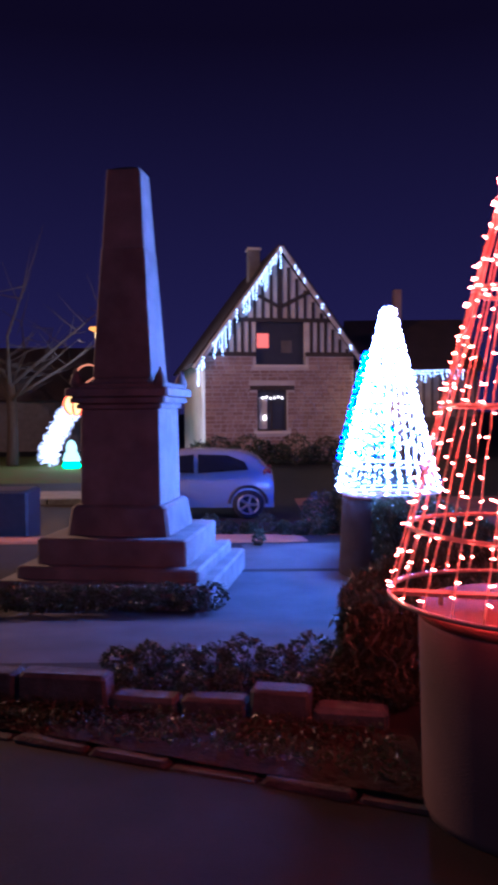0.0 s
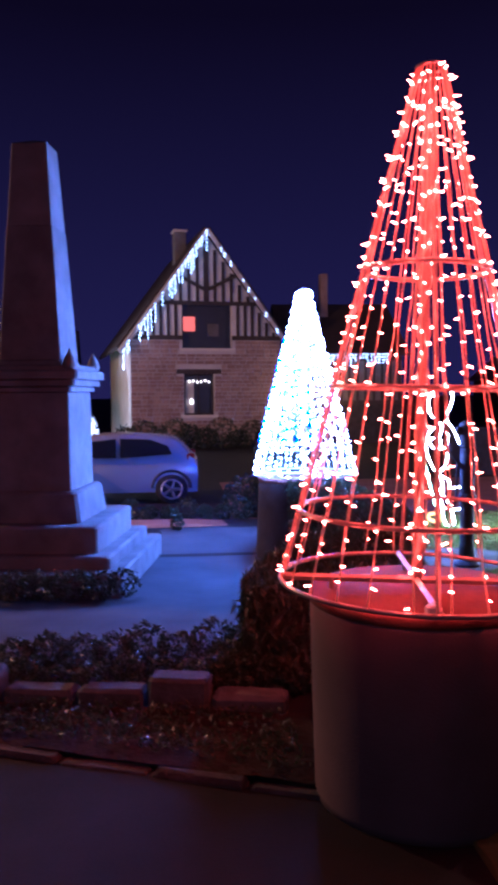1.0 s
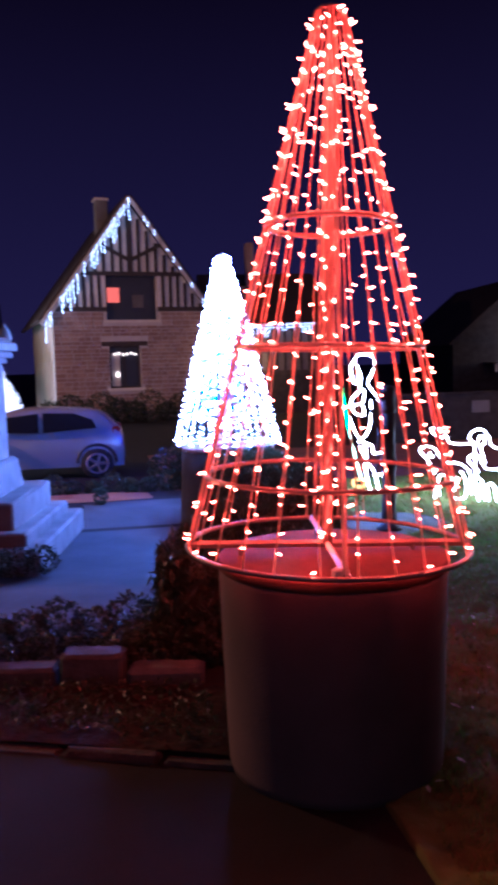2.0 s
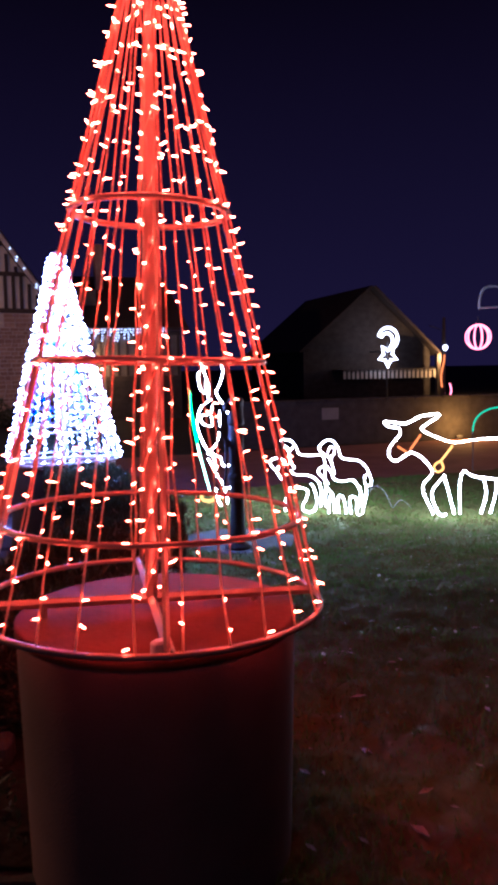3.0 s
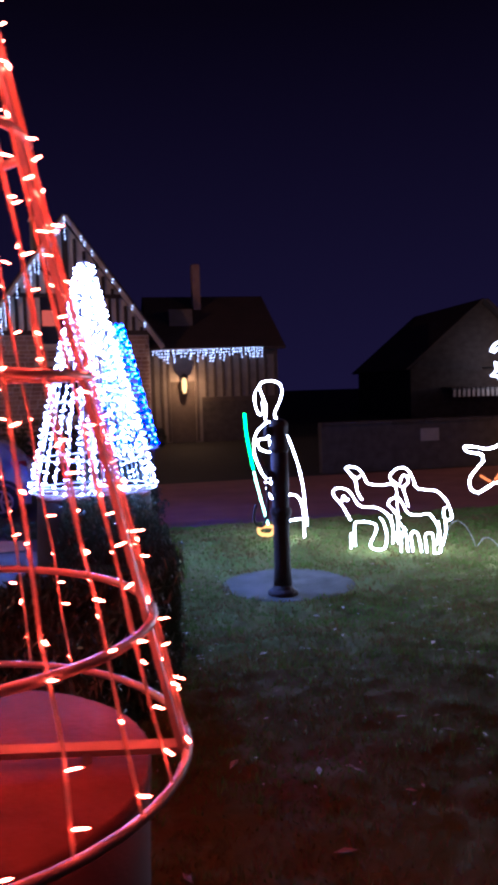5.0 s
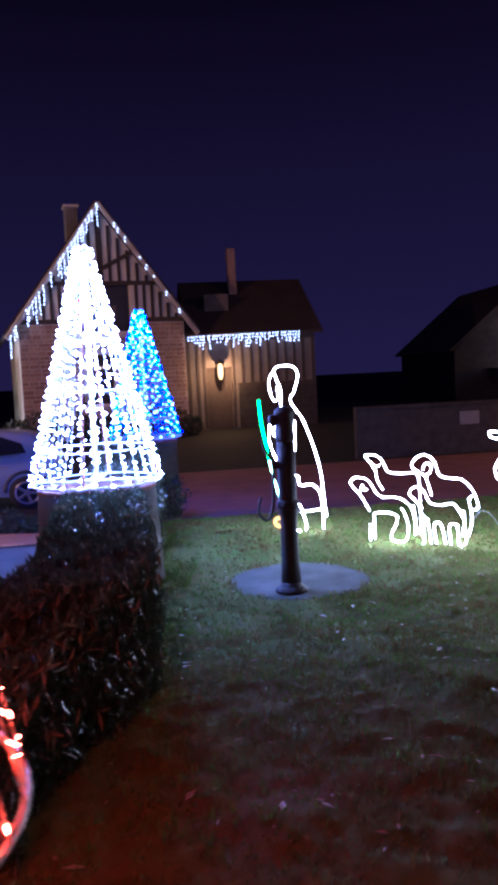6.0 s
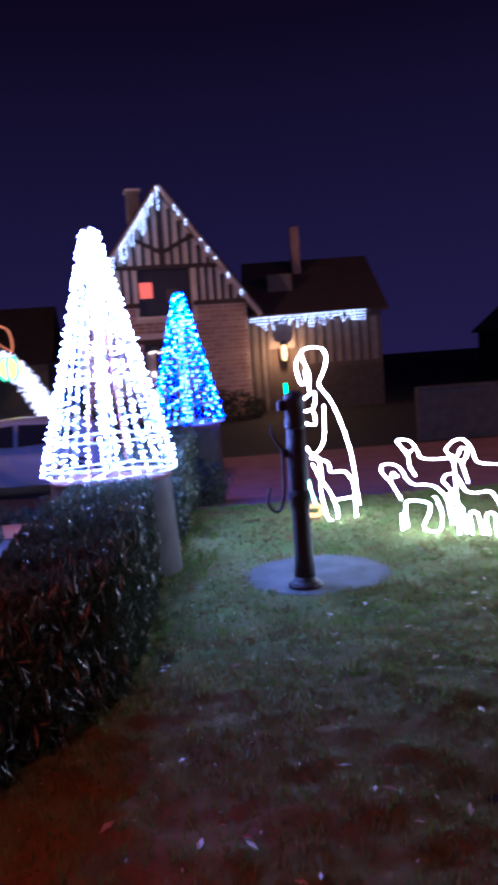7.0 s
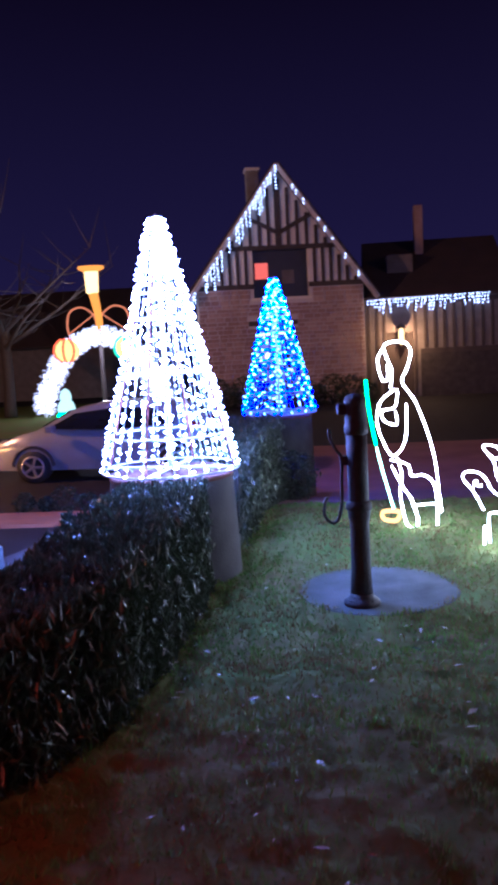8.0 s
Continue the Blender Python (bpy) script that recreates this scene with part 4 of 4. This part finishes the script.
for i in range(22):
    part("awning_slat", box(0.42 + i * 0.16, 0.50 + i * 0.16, -0.82, -0.79, 1.02, 1.40, 0.0), PLASTER, barn)
part("awning_top", box(0.35, 3.98, -0.8, 0.0, 1.42, 1.48), TILE, barn)
part("awning_rail", tube([(0.35, -0.8, 1.36), (3.95, -0.8, 1.36)], 0.03, 5), DARK_STEEL, barn)
part("post", box(3.9, 4.06, -0.85, -0.7, 0, 2.2, 0.01), TIMBER, barn)
lamp("porch_light", (30.1, 43.6, 2.0), 210, (1.0, 0.55, 0.15), 0.05)

ROPE_FAR = glow("far_white_rope_light", (0.9, 0.97, 1.0), 2.6)
sm = base("star_light_figure", (25.9, 43.6, -0.5), "white rope-light star with a crescent above it", "light figure")
star = []
for i in range(10):
    a, r = math.pi / 2 + i * math.pi / 5, (0.36, 0.17)[i % 2]
    star.append((r * math.cos(a + math.pi), 0, 1.95 + r * math.sin(a + math.pi)))
sm.scale = (1.9, 1.9, 1.9)
sm.location.z = -1.58
part("star", tube(star, 0.05, 6, True), ROPE_FAR, sm)
arc = [(0.36 * math.cos(a), 0, 2.5 + 0.36 * math.sin(a)) for a in [math.radians(d) for d in range(-70, 176, 18)]]
arc += [(-0.04 + 0.22 * math.cos(a), 0, 2.44 + 0.24 * math.sin(a)) for a in [math.radians(d) for d in range(150, -80, -23)]]
part("crescent", tube(arc, 0.045, 6, True), ROPE_FAR, sm)
part("bracket", tube([(0, 0.05, 2.1), (0, 1.35, 2.1)], 0.03, 5), DARK_STEEL, sm, "dark bracket to the wall")
part("pole", tube([(0, 0.06, 0.4), (0, 0.06, 2.4)], 0.03, 6), DARK_STEEL, sm)

# street lamp post with hanging bauble
LP = (9.35, 12.0)
post = base("ornament_post", (*LP, ground_z(*LP)), "grey curved steel post with hanging lit bauble", "lamp post")
part("pole", tube(smooth_line([(0.35, 0, 0), (0.35, 0, 3.0), (0.28, 0, 3.2), (0.0, 0, 3.26), (-0.22, 0, 3.2), (-0.3, 0, 3.0), (-0.3, 0, 2.86)], 5), 0.022, 8), STEEL, post)
part("cross_arm", tube([(-0.3, 0, 2.88), (0.35, 0, 2.92)], 0.018, 6), STEEL, post)
ball = base("bauble_light", (9.03, 12.0, 2.03), "round pink-red rope-light bauble hanging from the post", "light figure")
for i in range(5):
    a = i * math.pi / 5
    part("hoop", tube([(0.21 * math.cos(t) * math.cos(a), 0.21 * math.cos(t) * math.sin(a), 0.21 * math.sin(t)) for t in [2 * math.pi * k / 24 for k in range(24)]], 0.013, 6, True), ROPE_PINK, ball)
part("hanger", tube([(0, 0, 0.2), (0, 0, 0.36)], 0.008, 5), DARK_STEEL, ball)
arch = base("green_arch_light", (9.05, 12.15, lawn_z(9.05, 12.15)), "green rope-light arch on thin stakes over the lawn", "light figure", turn=-20)
part("arc", tube([(0.5 - 0.5 * math.cos(t), 0, 0.74 + 0.42 * math.sin(t) ** 0.8) for t in [math.pi * k / 24 for k in range(25)]], 0.014, 6), FAR_GREEN, arch, "green rope light")
for x in (0.0, 1.0):
    part("stake", tube([(x, 0, -0.05), (x, 0, 0.74)], 0.009, 5), DARK_STEEL, arch)

# ---- silver hatchback ----
car = base("parked_car", (-1.45, 18.2, ground_z(-1, 18.2)), "silver five-door hatchback parked on the street", "car", turn=-2)
car.scale = (1.12, 1.05, 1.03)
# side profile, front towards -x
PROFILE = [(-1.98, 0.30), (-2.0, 0.55), (-1.9, 0.76), (-1.55, 0.92), (-1.18, 1.02), (-0.58, 1.36), (-0.08, 1.47), (0.75, 1.45), (1.32, 1.36), (1.62, 1.04), (1.74, 0.92), (1.78, 0.6), (1.73, 0.30)]


def car_body():
    pts = smooth_line([(x, 0, z) for x, z in PROFILE], 3)
    verts, faces = [], []
    for p in pts:
        tuck = 0.87 - 0.24 * ease(0.9, 1.45, p.z) - 0.07 * ease(1.2, 2.0, abs(p.x))
        for y in (-tuck, -tuck * 0.86, tuck * 0.86, tuck):
            verts.append((p.x, y, p.z - (0.0 if abs(y) < tuck else 0.05 * ease(0.5, 1.4, p.z))))
    n = len(pts)
    for i in range(n - 1):
        for k in range(3):
            faces.append((i * 4 + k, (i + 1) * 4 + k, (i + 1) * 4 + k + 1, i * 4 + k + 1))
    # flanks
    for side in (0, 3):
        low = len(verts)
        for i in range(n):
            x, y, z = verts[i * 4 + side]
            verts.append((x, (-0.87 if side == 0 else 0.87) * (1 - 0.07 * ease(1.2, 2.0, abs(x))), min(z, 0.62)))
        low2 = len(verts)
        for i in range(n):
            x, y, z = verts[i * 4 + side]
            verts.append((x, (-0.84 if side == 0 else 0.84) * (1 - 0.07 * ease(1.2, 2.0, abs(x))), 0.24))
        for i in range(n - 1):
            for a, b in (((i * 4 + side), low + i), (low + i, low2 + i)):
                c = ((i + 1) * 4 + side) if a == i * 4 + side else low + i + 1
                d = low + i + 1 if a == i * 4 + side else low2 + i + 1
                faces.append((a, b, d, c))
    return verts, faces


part("body", car_body(), CAR_PAINT, car, "silver painted bodywork", True)
for s in (-1, 1):
    for quad in (((-1.0, 1.03), (-0.52, 1.30), (0.18, 1.38), (0.2, 0.98)), ((0.28, 0.98), (0.26, 1.38), (0.85, 1.36), (1.2, 1.22), (1.28, 1.05))):
        v = []
        for x, z in quad:
            y = 0.87 - 0.24 * ease(0.9, 1.45, z + 0.03) + 0.012
            v.append((x, s * y, z))
        v += [(x, y - s * 0.02, z) for x, y, z in v]
        k = len(quad)
        part("side_window", (v, [tuple(range(k)), tuple(reversed(range(k, 2 * k)))] + [(i, (i + 1) % k, k + (i + 1) % k, k + i) for i in range(k)]), CAR_GLASS, car, "dark tinted side glass")
    for x in (0.02, 0.95):
        part("door_handle", box(x - 0.09, x + 0.09, s * 0.885 - 0.02, s * 0.885 + 0.02, 0.82, 0.85, 0.008), CAR_PAINT, car)
    part("wing_mirror", box(-0.96, -0.8, s * 0.98 - 0.09, s * 0.98 + 0.09, 0.98, 1.12, 0.03), CAR_PAINT, car)
    part("headlight", box(-1.93, -1.62, s * 0.66 - 0.12, s * 0.66 + 0.12, 0.70, 0.82, 0.03), ALLOY, car)
    part("tail_light", box(1.56, 1.72, s * 0.70 - 0.09, s * 0.70 + 0.09, 0.88, 1.06, 0.03), surface("tail_lens", (0.25, 0.02, 0.02), 0.2) if s < 0 else bpy.data.materials["tail_lens"], car)
    for x in (-1.28, 1.27):
        wheel = part("wheel", ([(x + v[0], s * 0.80 + v[2], 0.31 + v[1]) for v in lathe([(0.2, -0.1), (0.3, -0.1), (0.315, -0.06), (0.315, 0.06), (0.3, 0.1), (0.2, 0.1)], 28)[0]], lathe([(0.2, -0.1), (0.3, -0.1), (0.315, -0.06), (0.315, 0.06), (0.3, 0.1), (0.2, 0.1)], 28)[1]), RUBBER, car, "black tyre", True)
        part("arch", tube([(x + 0.37 * math.cos(t), s * 0.865, 0.33 + 0.37 * math.sin(t)) for t in [math.pi * k / 14 for k in range(15)]], 0.035, 6), DARK, car, "dark wheel arch lip")
        spokes = [tube([(x, s * 0.905, 0.31), (x + 0.19 * math.cos(a), s * 0.905, 0.31 + 0.19 * math.sin(a))], 0.028, 4) for a in [2 * math.pi * k / 5 for k in range(5)]]
        part("rim", join(*spokes, tube([(x + 0.2 * math.cos(t), s * 0.905, 0.31 + 0.2 * math.sin(t)) for t in [2 * math.pi * k / 24 for k in range(24)]], 0.02, 6, True)), ALLOY, wheel, "five-spoke alloy rim")
v = [(-1.13, -0.66, 1.075), (-1.13, 0.66, 1.075), (-0.64, 0.60, 1.355), (-0.64, -0.60, 1.355)]
part("windscreen", (v + [(x + 0.02, y, z - 0.03) for x, y, z in v], [(0, 1, 2, 3), (7, 6, 5, 4), (0, 4, 5, 1), (1, 5, 6, 2), (2, 6, 7, 3), (3, 7, 4, 0)]), CAR_GLASS, car)

# ---- arch of garland with baubles and torch ----
AX, AY = -5.86, 32.8
garland = base("garland_arch", (AX, AY, ground_z(AX, AY)), "snowy white tinsel arch with baubles and a torch", "light figure")


GARLAND_LINE = smooth_line([(0.0, 0, 2.95), (0.45, 0, 2.78), (0.9, 0, 2.25), (1.24, 0, 1.5), (1.46, 0, 0.85), (1.52, 0, 0.35)], 6)


def garland_point(t, s):
    k = t * (len(GARLAND_LINE) - 1)
    i = min(int(k), len(GARLAND_LINE) - 2)
    p = Vector(GARLAND_LINE[i]).lerp(Vector(GARLAND_LINE[i + 1]), k - i)
    return Vector((1.3 * s * p.x, 0, p.z))


garland.scale = (1.22, 1.07, 1.07)
r0 = random.Random(8)
TINSEL = glow("tinsel_light", (0.85, 0.92, 1.0), 0.75, False)
TORCH_AMBER = glow("torch_stem_light", (1.0, 0.34, 0.03), 0.45)
SCROLL_AMBER = glow("scroll_light", (1.0, 0.30, 0.10), 0.28)
BAUBLE_AMBER = glow("bauble_amber_light", (1.0, 0.55, 0.10), 0.8)
BAUBLE_RED = glow("bauble_red_gore", (1.0, 0.10, 0.02), 0.9)
BAUBLE_GREEN = glow("bauble_green_gore", (0.03, 0.6, 0.2), 0.9)
for s in (-1, 1):
    tuft = []
    for _ in range(2600):
        p = garland_point(r0.random(), s)
        d = Vector((r0.gauss(0, 1), r0.gauss(0, 1), r0.gauss(0, 1))).normalized()
        tuft.append(bulb(p + d * 0.34 * r0.random() ** 0.6, d, 0.10, 0.014))
    part("garland_leg", join(*tuft), TINSEL, garland, "fluffy white lit tinsel")
    part("leg_frame", tube([garland_point(k / 16, s) for k in range(17)] + [(1.98 * s, 0, 0)], 0.05, 6), STEEL, garland)
    ball2 = part("bauble", lathe([(0.02, 2.04), (0.22, 2.10), (0.37, 2.26), (0.42, 2.45), (0.37, 2.64), (0.22, 2.80), (0.02, 2.86)], 20, (0.97 * s, -0.45)), BAUBLE_AMBER, garland, "glowing orange bauble", True)
    for a in (-2.4, -1.57, -0.75):
        gore = [(0.97 * s + 0.43 * math.cos(e) * math.cos(a), -0.45 + 0.43 * math.cos(e) * math.sin(a), 2.45 + 0.43 * math.sin(e)) for e in [-1.2 + 0.24 * k for k in range(11)]]
        part("gore", tube(gore, 0.05, 5), BAUBLE_RED if s < 0 else BAUBLE_GREEN, ball2, "red lit stripe" if s < 0 else "green lit stripe")
    part("curl", tube(smooth_line([(0.05 * s, 0, 3.1), (0.12 * s, 0, 3.65), (0.5 * s, 0, 3.98), (0.9 * s, 0, 3.85), (1.02 * s, 0, 3.4), (0.98 * s, 0, 3.0)], 5), 0.03, 6), SCROLL_AMBER, garland, "thin amber scroll")
    part("curl", tube([(0.08 * s, 0, 3.75), (0.98 * s, 0, 3.05)], 0.022, 5), SCROLL_AMBER, garland, "thin amber scroll")
part("mast", tube([(0.04, 0, 0), (0.04, 0, 3.2)], 0.07, 8), TIMBER, garland)
part("torch_stem", tube([(0.04, 0, 3.1), (0.02, 0, 3.7), (-0.1, 0, 4.5)], [0.11, 0.12, 0.15], 10), TORCH_AMBER, garland, "amber lit torch handle")
part("torch", lathe([(0.14, 4.45), (0.2, 4.5), (0.23, 5.25), (0.2, 5.32)], 10, (-0.12, 0)), FLAME_GLOW, garland, "glowing yellow torch head")
part("torch_rim", lathe([(0.2, 5.22), (0.42, 5.34), (0.42, 5.42), (0.2, 5.40)], 14, (-0.12, 0)), TORCH_AMBER, garland)
lamp("garland_light", (AX, AY - 1.2, 2.2), 100, (0.9, 0.95, 1.0), 0.05)
lamp("torch_glow", (AX, AY - 0.8, 4.6), 25, (1.0, 0.55, 0.12), 0.05)

# small lit tree by the arch
tiny = base("small_lit_tree", (-7.2, 32.2, ground_z(-7.2, 32.2) + 0.05), "small white-lit tree with a green lit foot", "light figure")
tiny.scale = (1.05, 1.05, 1.15)
part("cone", lathe([(0.3, 0.2), (0.35, 0.26), (0.27, 0.5), (0.2, 0.56), (0.22, 0.72), (0.15, 0.9), (0.03, 0.98)], 12), glow("tiny_tree_light", (0.6, 1.0, 0.7), 0.42), tiny)
part("foot", lathe([(0.3, 0.0), (0.36, 0.06), (0.26, 0.21)], 12), ROPE_GREEN, tiny, "green lit foot")

# front corner lamp of the car
part("indicator", box(-1.97, -1.72, -0.72, -0.52, 0.60, 0.70, 0.02), ROPE_AMBER, car, "amber lit corner lamp")
lamp("indicator_light", (-3.98, 17.0, -0.05), 8, (1.0, 0.42, 0.06), 0.04)

# ---- far side of the street ----
verts, faces = [], []
for j in range(12):
    for i in range(24):
        x, y = -34 + 31 * i / 23, 25.0 + 17 * j / 11
        verts.append((x, y, ground_z(x, y) + (0.05 if 0 < i < 23 and 0 < j < 11 else -0.03)))
faces = [(j * 24 + i, j * 24 + i + 1, (j + 1) * 24 + i + 1, (j + 1) * 24 + i) for j in range(11) for i in range(23)]
tagged(mesh_object("verge", verts, faces, LAWN_M, smooth=True), "dim grass verge across the street", "lawn", kind="structure")
for i in range(16):
    x = -16 + i * 0.98
    kb = part("kerb_stone", box(0, 0.97, 0, 0.2, -0.06, 0.14, 0.02), KERB)
    kb.location = (x, 20.2, ground_z(x, 20.2))
    tagged(kb, "pale concrete kerb stone across the street", "kerb", "street kerb")
verts = [(x, y, ground_z(x, y) + 0.11) for y in (20.4, 21.4, 22.6) for x in range(-16, 1)]
faces = [(j * 17 + i, j * 17 + i + 1, (j + 1) * 17 + i + 1, (j + 1) * 17 + i) for j in range(2) for i in range(16)]
tagged(mesh_object("pavement", verts, faces, CONCRETE), "pale concrete pavement across the street", "pavement", kind="structure")

strips = ((-2.55, 1.35, 4.9, 10.98, 0.006, "path", PATH_M, "pale fine gravel path beside the monument"), (-7.0, 0.9, 10.95, 12.4, 0.03, "pavement", PAVER, "red-brown paved strip along the street"), (0.5, 19.0, 12.7, 21.6, 0.012, "road", ROAD_M, "dim red-brown roadway beyond the lawn"))
for x0, x1, y0, y1, up, name, mat, label in strips:
    verts, faces = [], []
    for j in range(25):
        y = y0 + (y1 - y0) * j / 24
        for i in range(13):
            left = x0 + 2.3 * ease(8.0, 10.0, y) * (name == "path")
            x = left + (x1 - left) * i / 12
            rim = i in (0, 12) or j in (0, 24)
            verts.append((x + 0.05 * noise.noise((y, i, 0)) * (name == "path"), y, ground_z(x, y) + (-0.01 if rim else up)))
    faces = [(j * 13 + i, j * 13 + i + 1, (j + 1) * 13 + i + 1, (j + 1) * 13 + i) for j in range(24) for i in range(12)]
    tagged(mesh_object(name, verts, faces, mat, smooth=True), label, name, kind="structure")

cot = base("rendered_cottage", (-19.0, 46.0, -1.1), "pale rendered cottage with a dark tiled roof", "house", turn=4)
part("wall", box(0, 13, 0, 7, 0, 3.4), BOARD, cot)
roof_slab((-0.4, -0.5, 3.3), (13.4, -0.5, 3.3), (13.4, 3.5, 6.6), (-0.4, 3.5, 6.6), 0.15, "roof", cot)
roof_slab((13.4, 7.5, 3.3), (-0.4, 7.5, 3.3), (-0.4, 3.5, 6.6), (13.4, 3.5, 6.6), 0.15, "roof", cot)


def bare_tree(place, height, seed):
    r1 = random.Random(seed)
    t = base("bare_tree", place, "bare winter tree with dark trunk and thin branches", "tree")
    part("trunk", tube(smooth_line([(0, 0, 0), (0.05, 0, height * 0.2), (-0.06, 0.03, height * 0.42)], 3), [0.26, 0.25, 0.23, 0.22, 0.21, 0.2, 0.18], 10), BARK, t, smooth=True)
    for _ in range(9):
        a, up, ln = r1.random() * 6.28, r1.uniform(0.5, 1.0), height * r1.uniform(0.3, 0.55)
        p0 = Vector((-0.06, 0.03, height * r1.uniform(0.28, 0.42)))
        p1 = p0 + Vector((math.cos(a), math.sin(a), up)) * ln * 0.5
        p2 = p1 + Vector((math.cos(a + 0.4), math.sin(a + 0.4), up * 1.2)) * ln * 0.5
        twigs = [tube([p0, p1, p2], [0.09, 0.05, 0.012], 6)]
        for _ in range(14):
            q = p0.lerp(p1, r1.random()) if r1.random() < 0.4 else p1.lerp(p2, r1.random())
            d = Vector((r1.gauss(0, 1), r1.gauss(0, 1), r1.gauss(0.5, 0.7))).normalized()
            twigs.append(tube([q, q + d * ln * 0.2, q + d * ln * 0.38 + Vector((0, 0, 0.1))], [0.022, 0.014, 0.004], 4))
        part("limb", join(*twigs), BARK, t)
    return t


bare_tree((-10.0, 33.5, ground_z(-10.0, 33.5)), 9.5, 3)
bin_box = part("planter_box", box(-0.5, 0.5, -0.4, 0.4, 0, 0.8, 0.04), DARK_STEEL)
bin_box.location = (-4.05, 12.6, ground_z(-4, 12.6))
tagged(bin_box, "dark square planter box at the street side", "planter")

# ---- stones of the gable wall ----
r0 = random.Random(21)
stone_mesh = []
for n in range(5):
    v, f = box(-0.5, 0.5, 0, 1, -0.5, 0.5)
    me = bpy.data.meshes.new("stone")
    v = [(x * (0.97 if y > 0.5 else 0.9) + 0.05 * r0.uniform(-1, 1), 0.5 - y, z * (0.97 if y < 0.5 else 0.97) + 0.06 * r0.uniform(-1, 1)) for x, y, z in v]
    me.from_pydata(v, [], [tuple(reversed(q)) for q in f])
    me.materials.append(BRICK)
    stone_mesh.append(me)
front = next(o for o in house.children if o.name.startswith("front_wall"))
made, rest, z = 0, [], 0.02
while z < EAVE - 0.2:
    h = r0.uniform(0.13, 0.2)
    x = -HALF + 0.02
    while x < HALF - 0.06:
        w = min(r0.uniform(0.2, 0.46), HALF - 0.02 - x)
        holes = [o for o in ((-1.25, 0.58, 2.96, 3.18), (-1.1, 0.42, 1.18, 1.34), (-0.97, 0.30, 1.3, 3.0), (-1.12, 1.17, 3.88, 4.42)) if z + h > o[2] and z < o[3]]
        inside = [o[1] for o in holes if o[0] <= x < o[1]]
        if inside:
            x = max(inside)
            continue
        w = min([w] + [o[0] - x for o in holes if x < o[0] < x + w])
        if w > 0.06:
            if z > 0.9 and made < 300:
                ob = new("stone", r0.choice(stone_mesh))
                ob.parent = front
                ob.matrix_basis = Matrix.LocRotScale((x + w / 2, -0.002, z + h / 2), None, (w - 0.026, 0.05 + 0.03 * r0.random(), h - 0.026))
                made += 1
            else:
                dp = 0.02 + 0.02 * r0.random()
                rest.append(box(x + 0.013, x + w - 0.013, -dp, 0.01, z + 0.013, z + h - 0.013))
        x += w
    z += h
tagged(part("stone_rest", join(*rest), BRICK, front), kind="stuff")

# ---- amber-lit post and added wall spotlight beyond the donkey ----
lit = base("lit_post", (20.6, 30.0, ground_z(20, 30)), "dark timber post wound with amber lights and a white lamp", "light figure")
part("post", tube([(0, 0, 0), (0.03, 0, 2.2), (0.05, 0, 4.1)], [0.11, 0.1, 0.06], 8), TIMBER, lit)
part("amber_strip", tube(smooth_line([(-0.1, -0.1, 1.1), (-0.16, -0.12, 1.6), (-0.02, -0.12, 2.2), (0.0, -0.12, 2.5)], 4), 0.035, 6), ROPE_ORANGE, lit, "amber light strip")
part("lamp_globe", lathe([(0.02, 2.68), (0.08, 2.72), (0.11, 2.8), (0.08, 2.88), (0.02, 2.92)], 12, (0.0, -0.18)), ROPE_FAR, lit, "small white globe lamp", True)
part("side_arm", tube([(0.0, 0, 3.55), (-0.7, 0, 3.75)], 0.02, 5), DARK_STEEL, lit)
part("pink_string", tube(smooth_line([(0.3, -0.1, 1.25), (0.38, -0.1, 0.9), (0.22, -0.1, 0.55), (0.35, -0.1, 0.3), (0.55, -0.1, 0.22)], 4), 0.03, 5), ROPE_PINK, lit, "dangling pink light string")
# source itself unseen: spotlight and lamp added for the amber patch on the wall
spot = base("added_spotlight", (15.2, 21.2, ground_z(15, 21.2)), "small dark spotlight added to light the wall amber", "lamp")
part("housing", box(-0.1, 0.1, -0.07, 0.07, 0, 0.14, 0.02), DARK_STEEL, spot)
part("lens", box(-0.08, 0.08, 0.07, 0.078, 0.03, 0.12), FLAME_GLOW, spot, "glowing amber lens")
lamp("added_wall_light", (15.2, 21.0, ground_z(15, 21.2) + 0.5), 55, (1.0, 0.5, 0.08), 0.04)
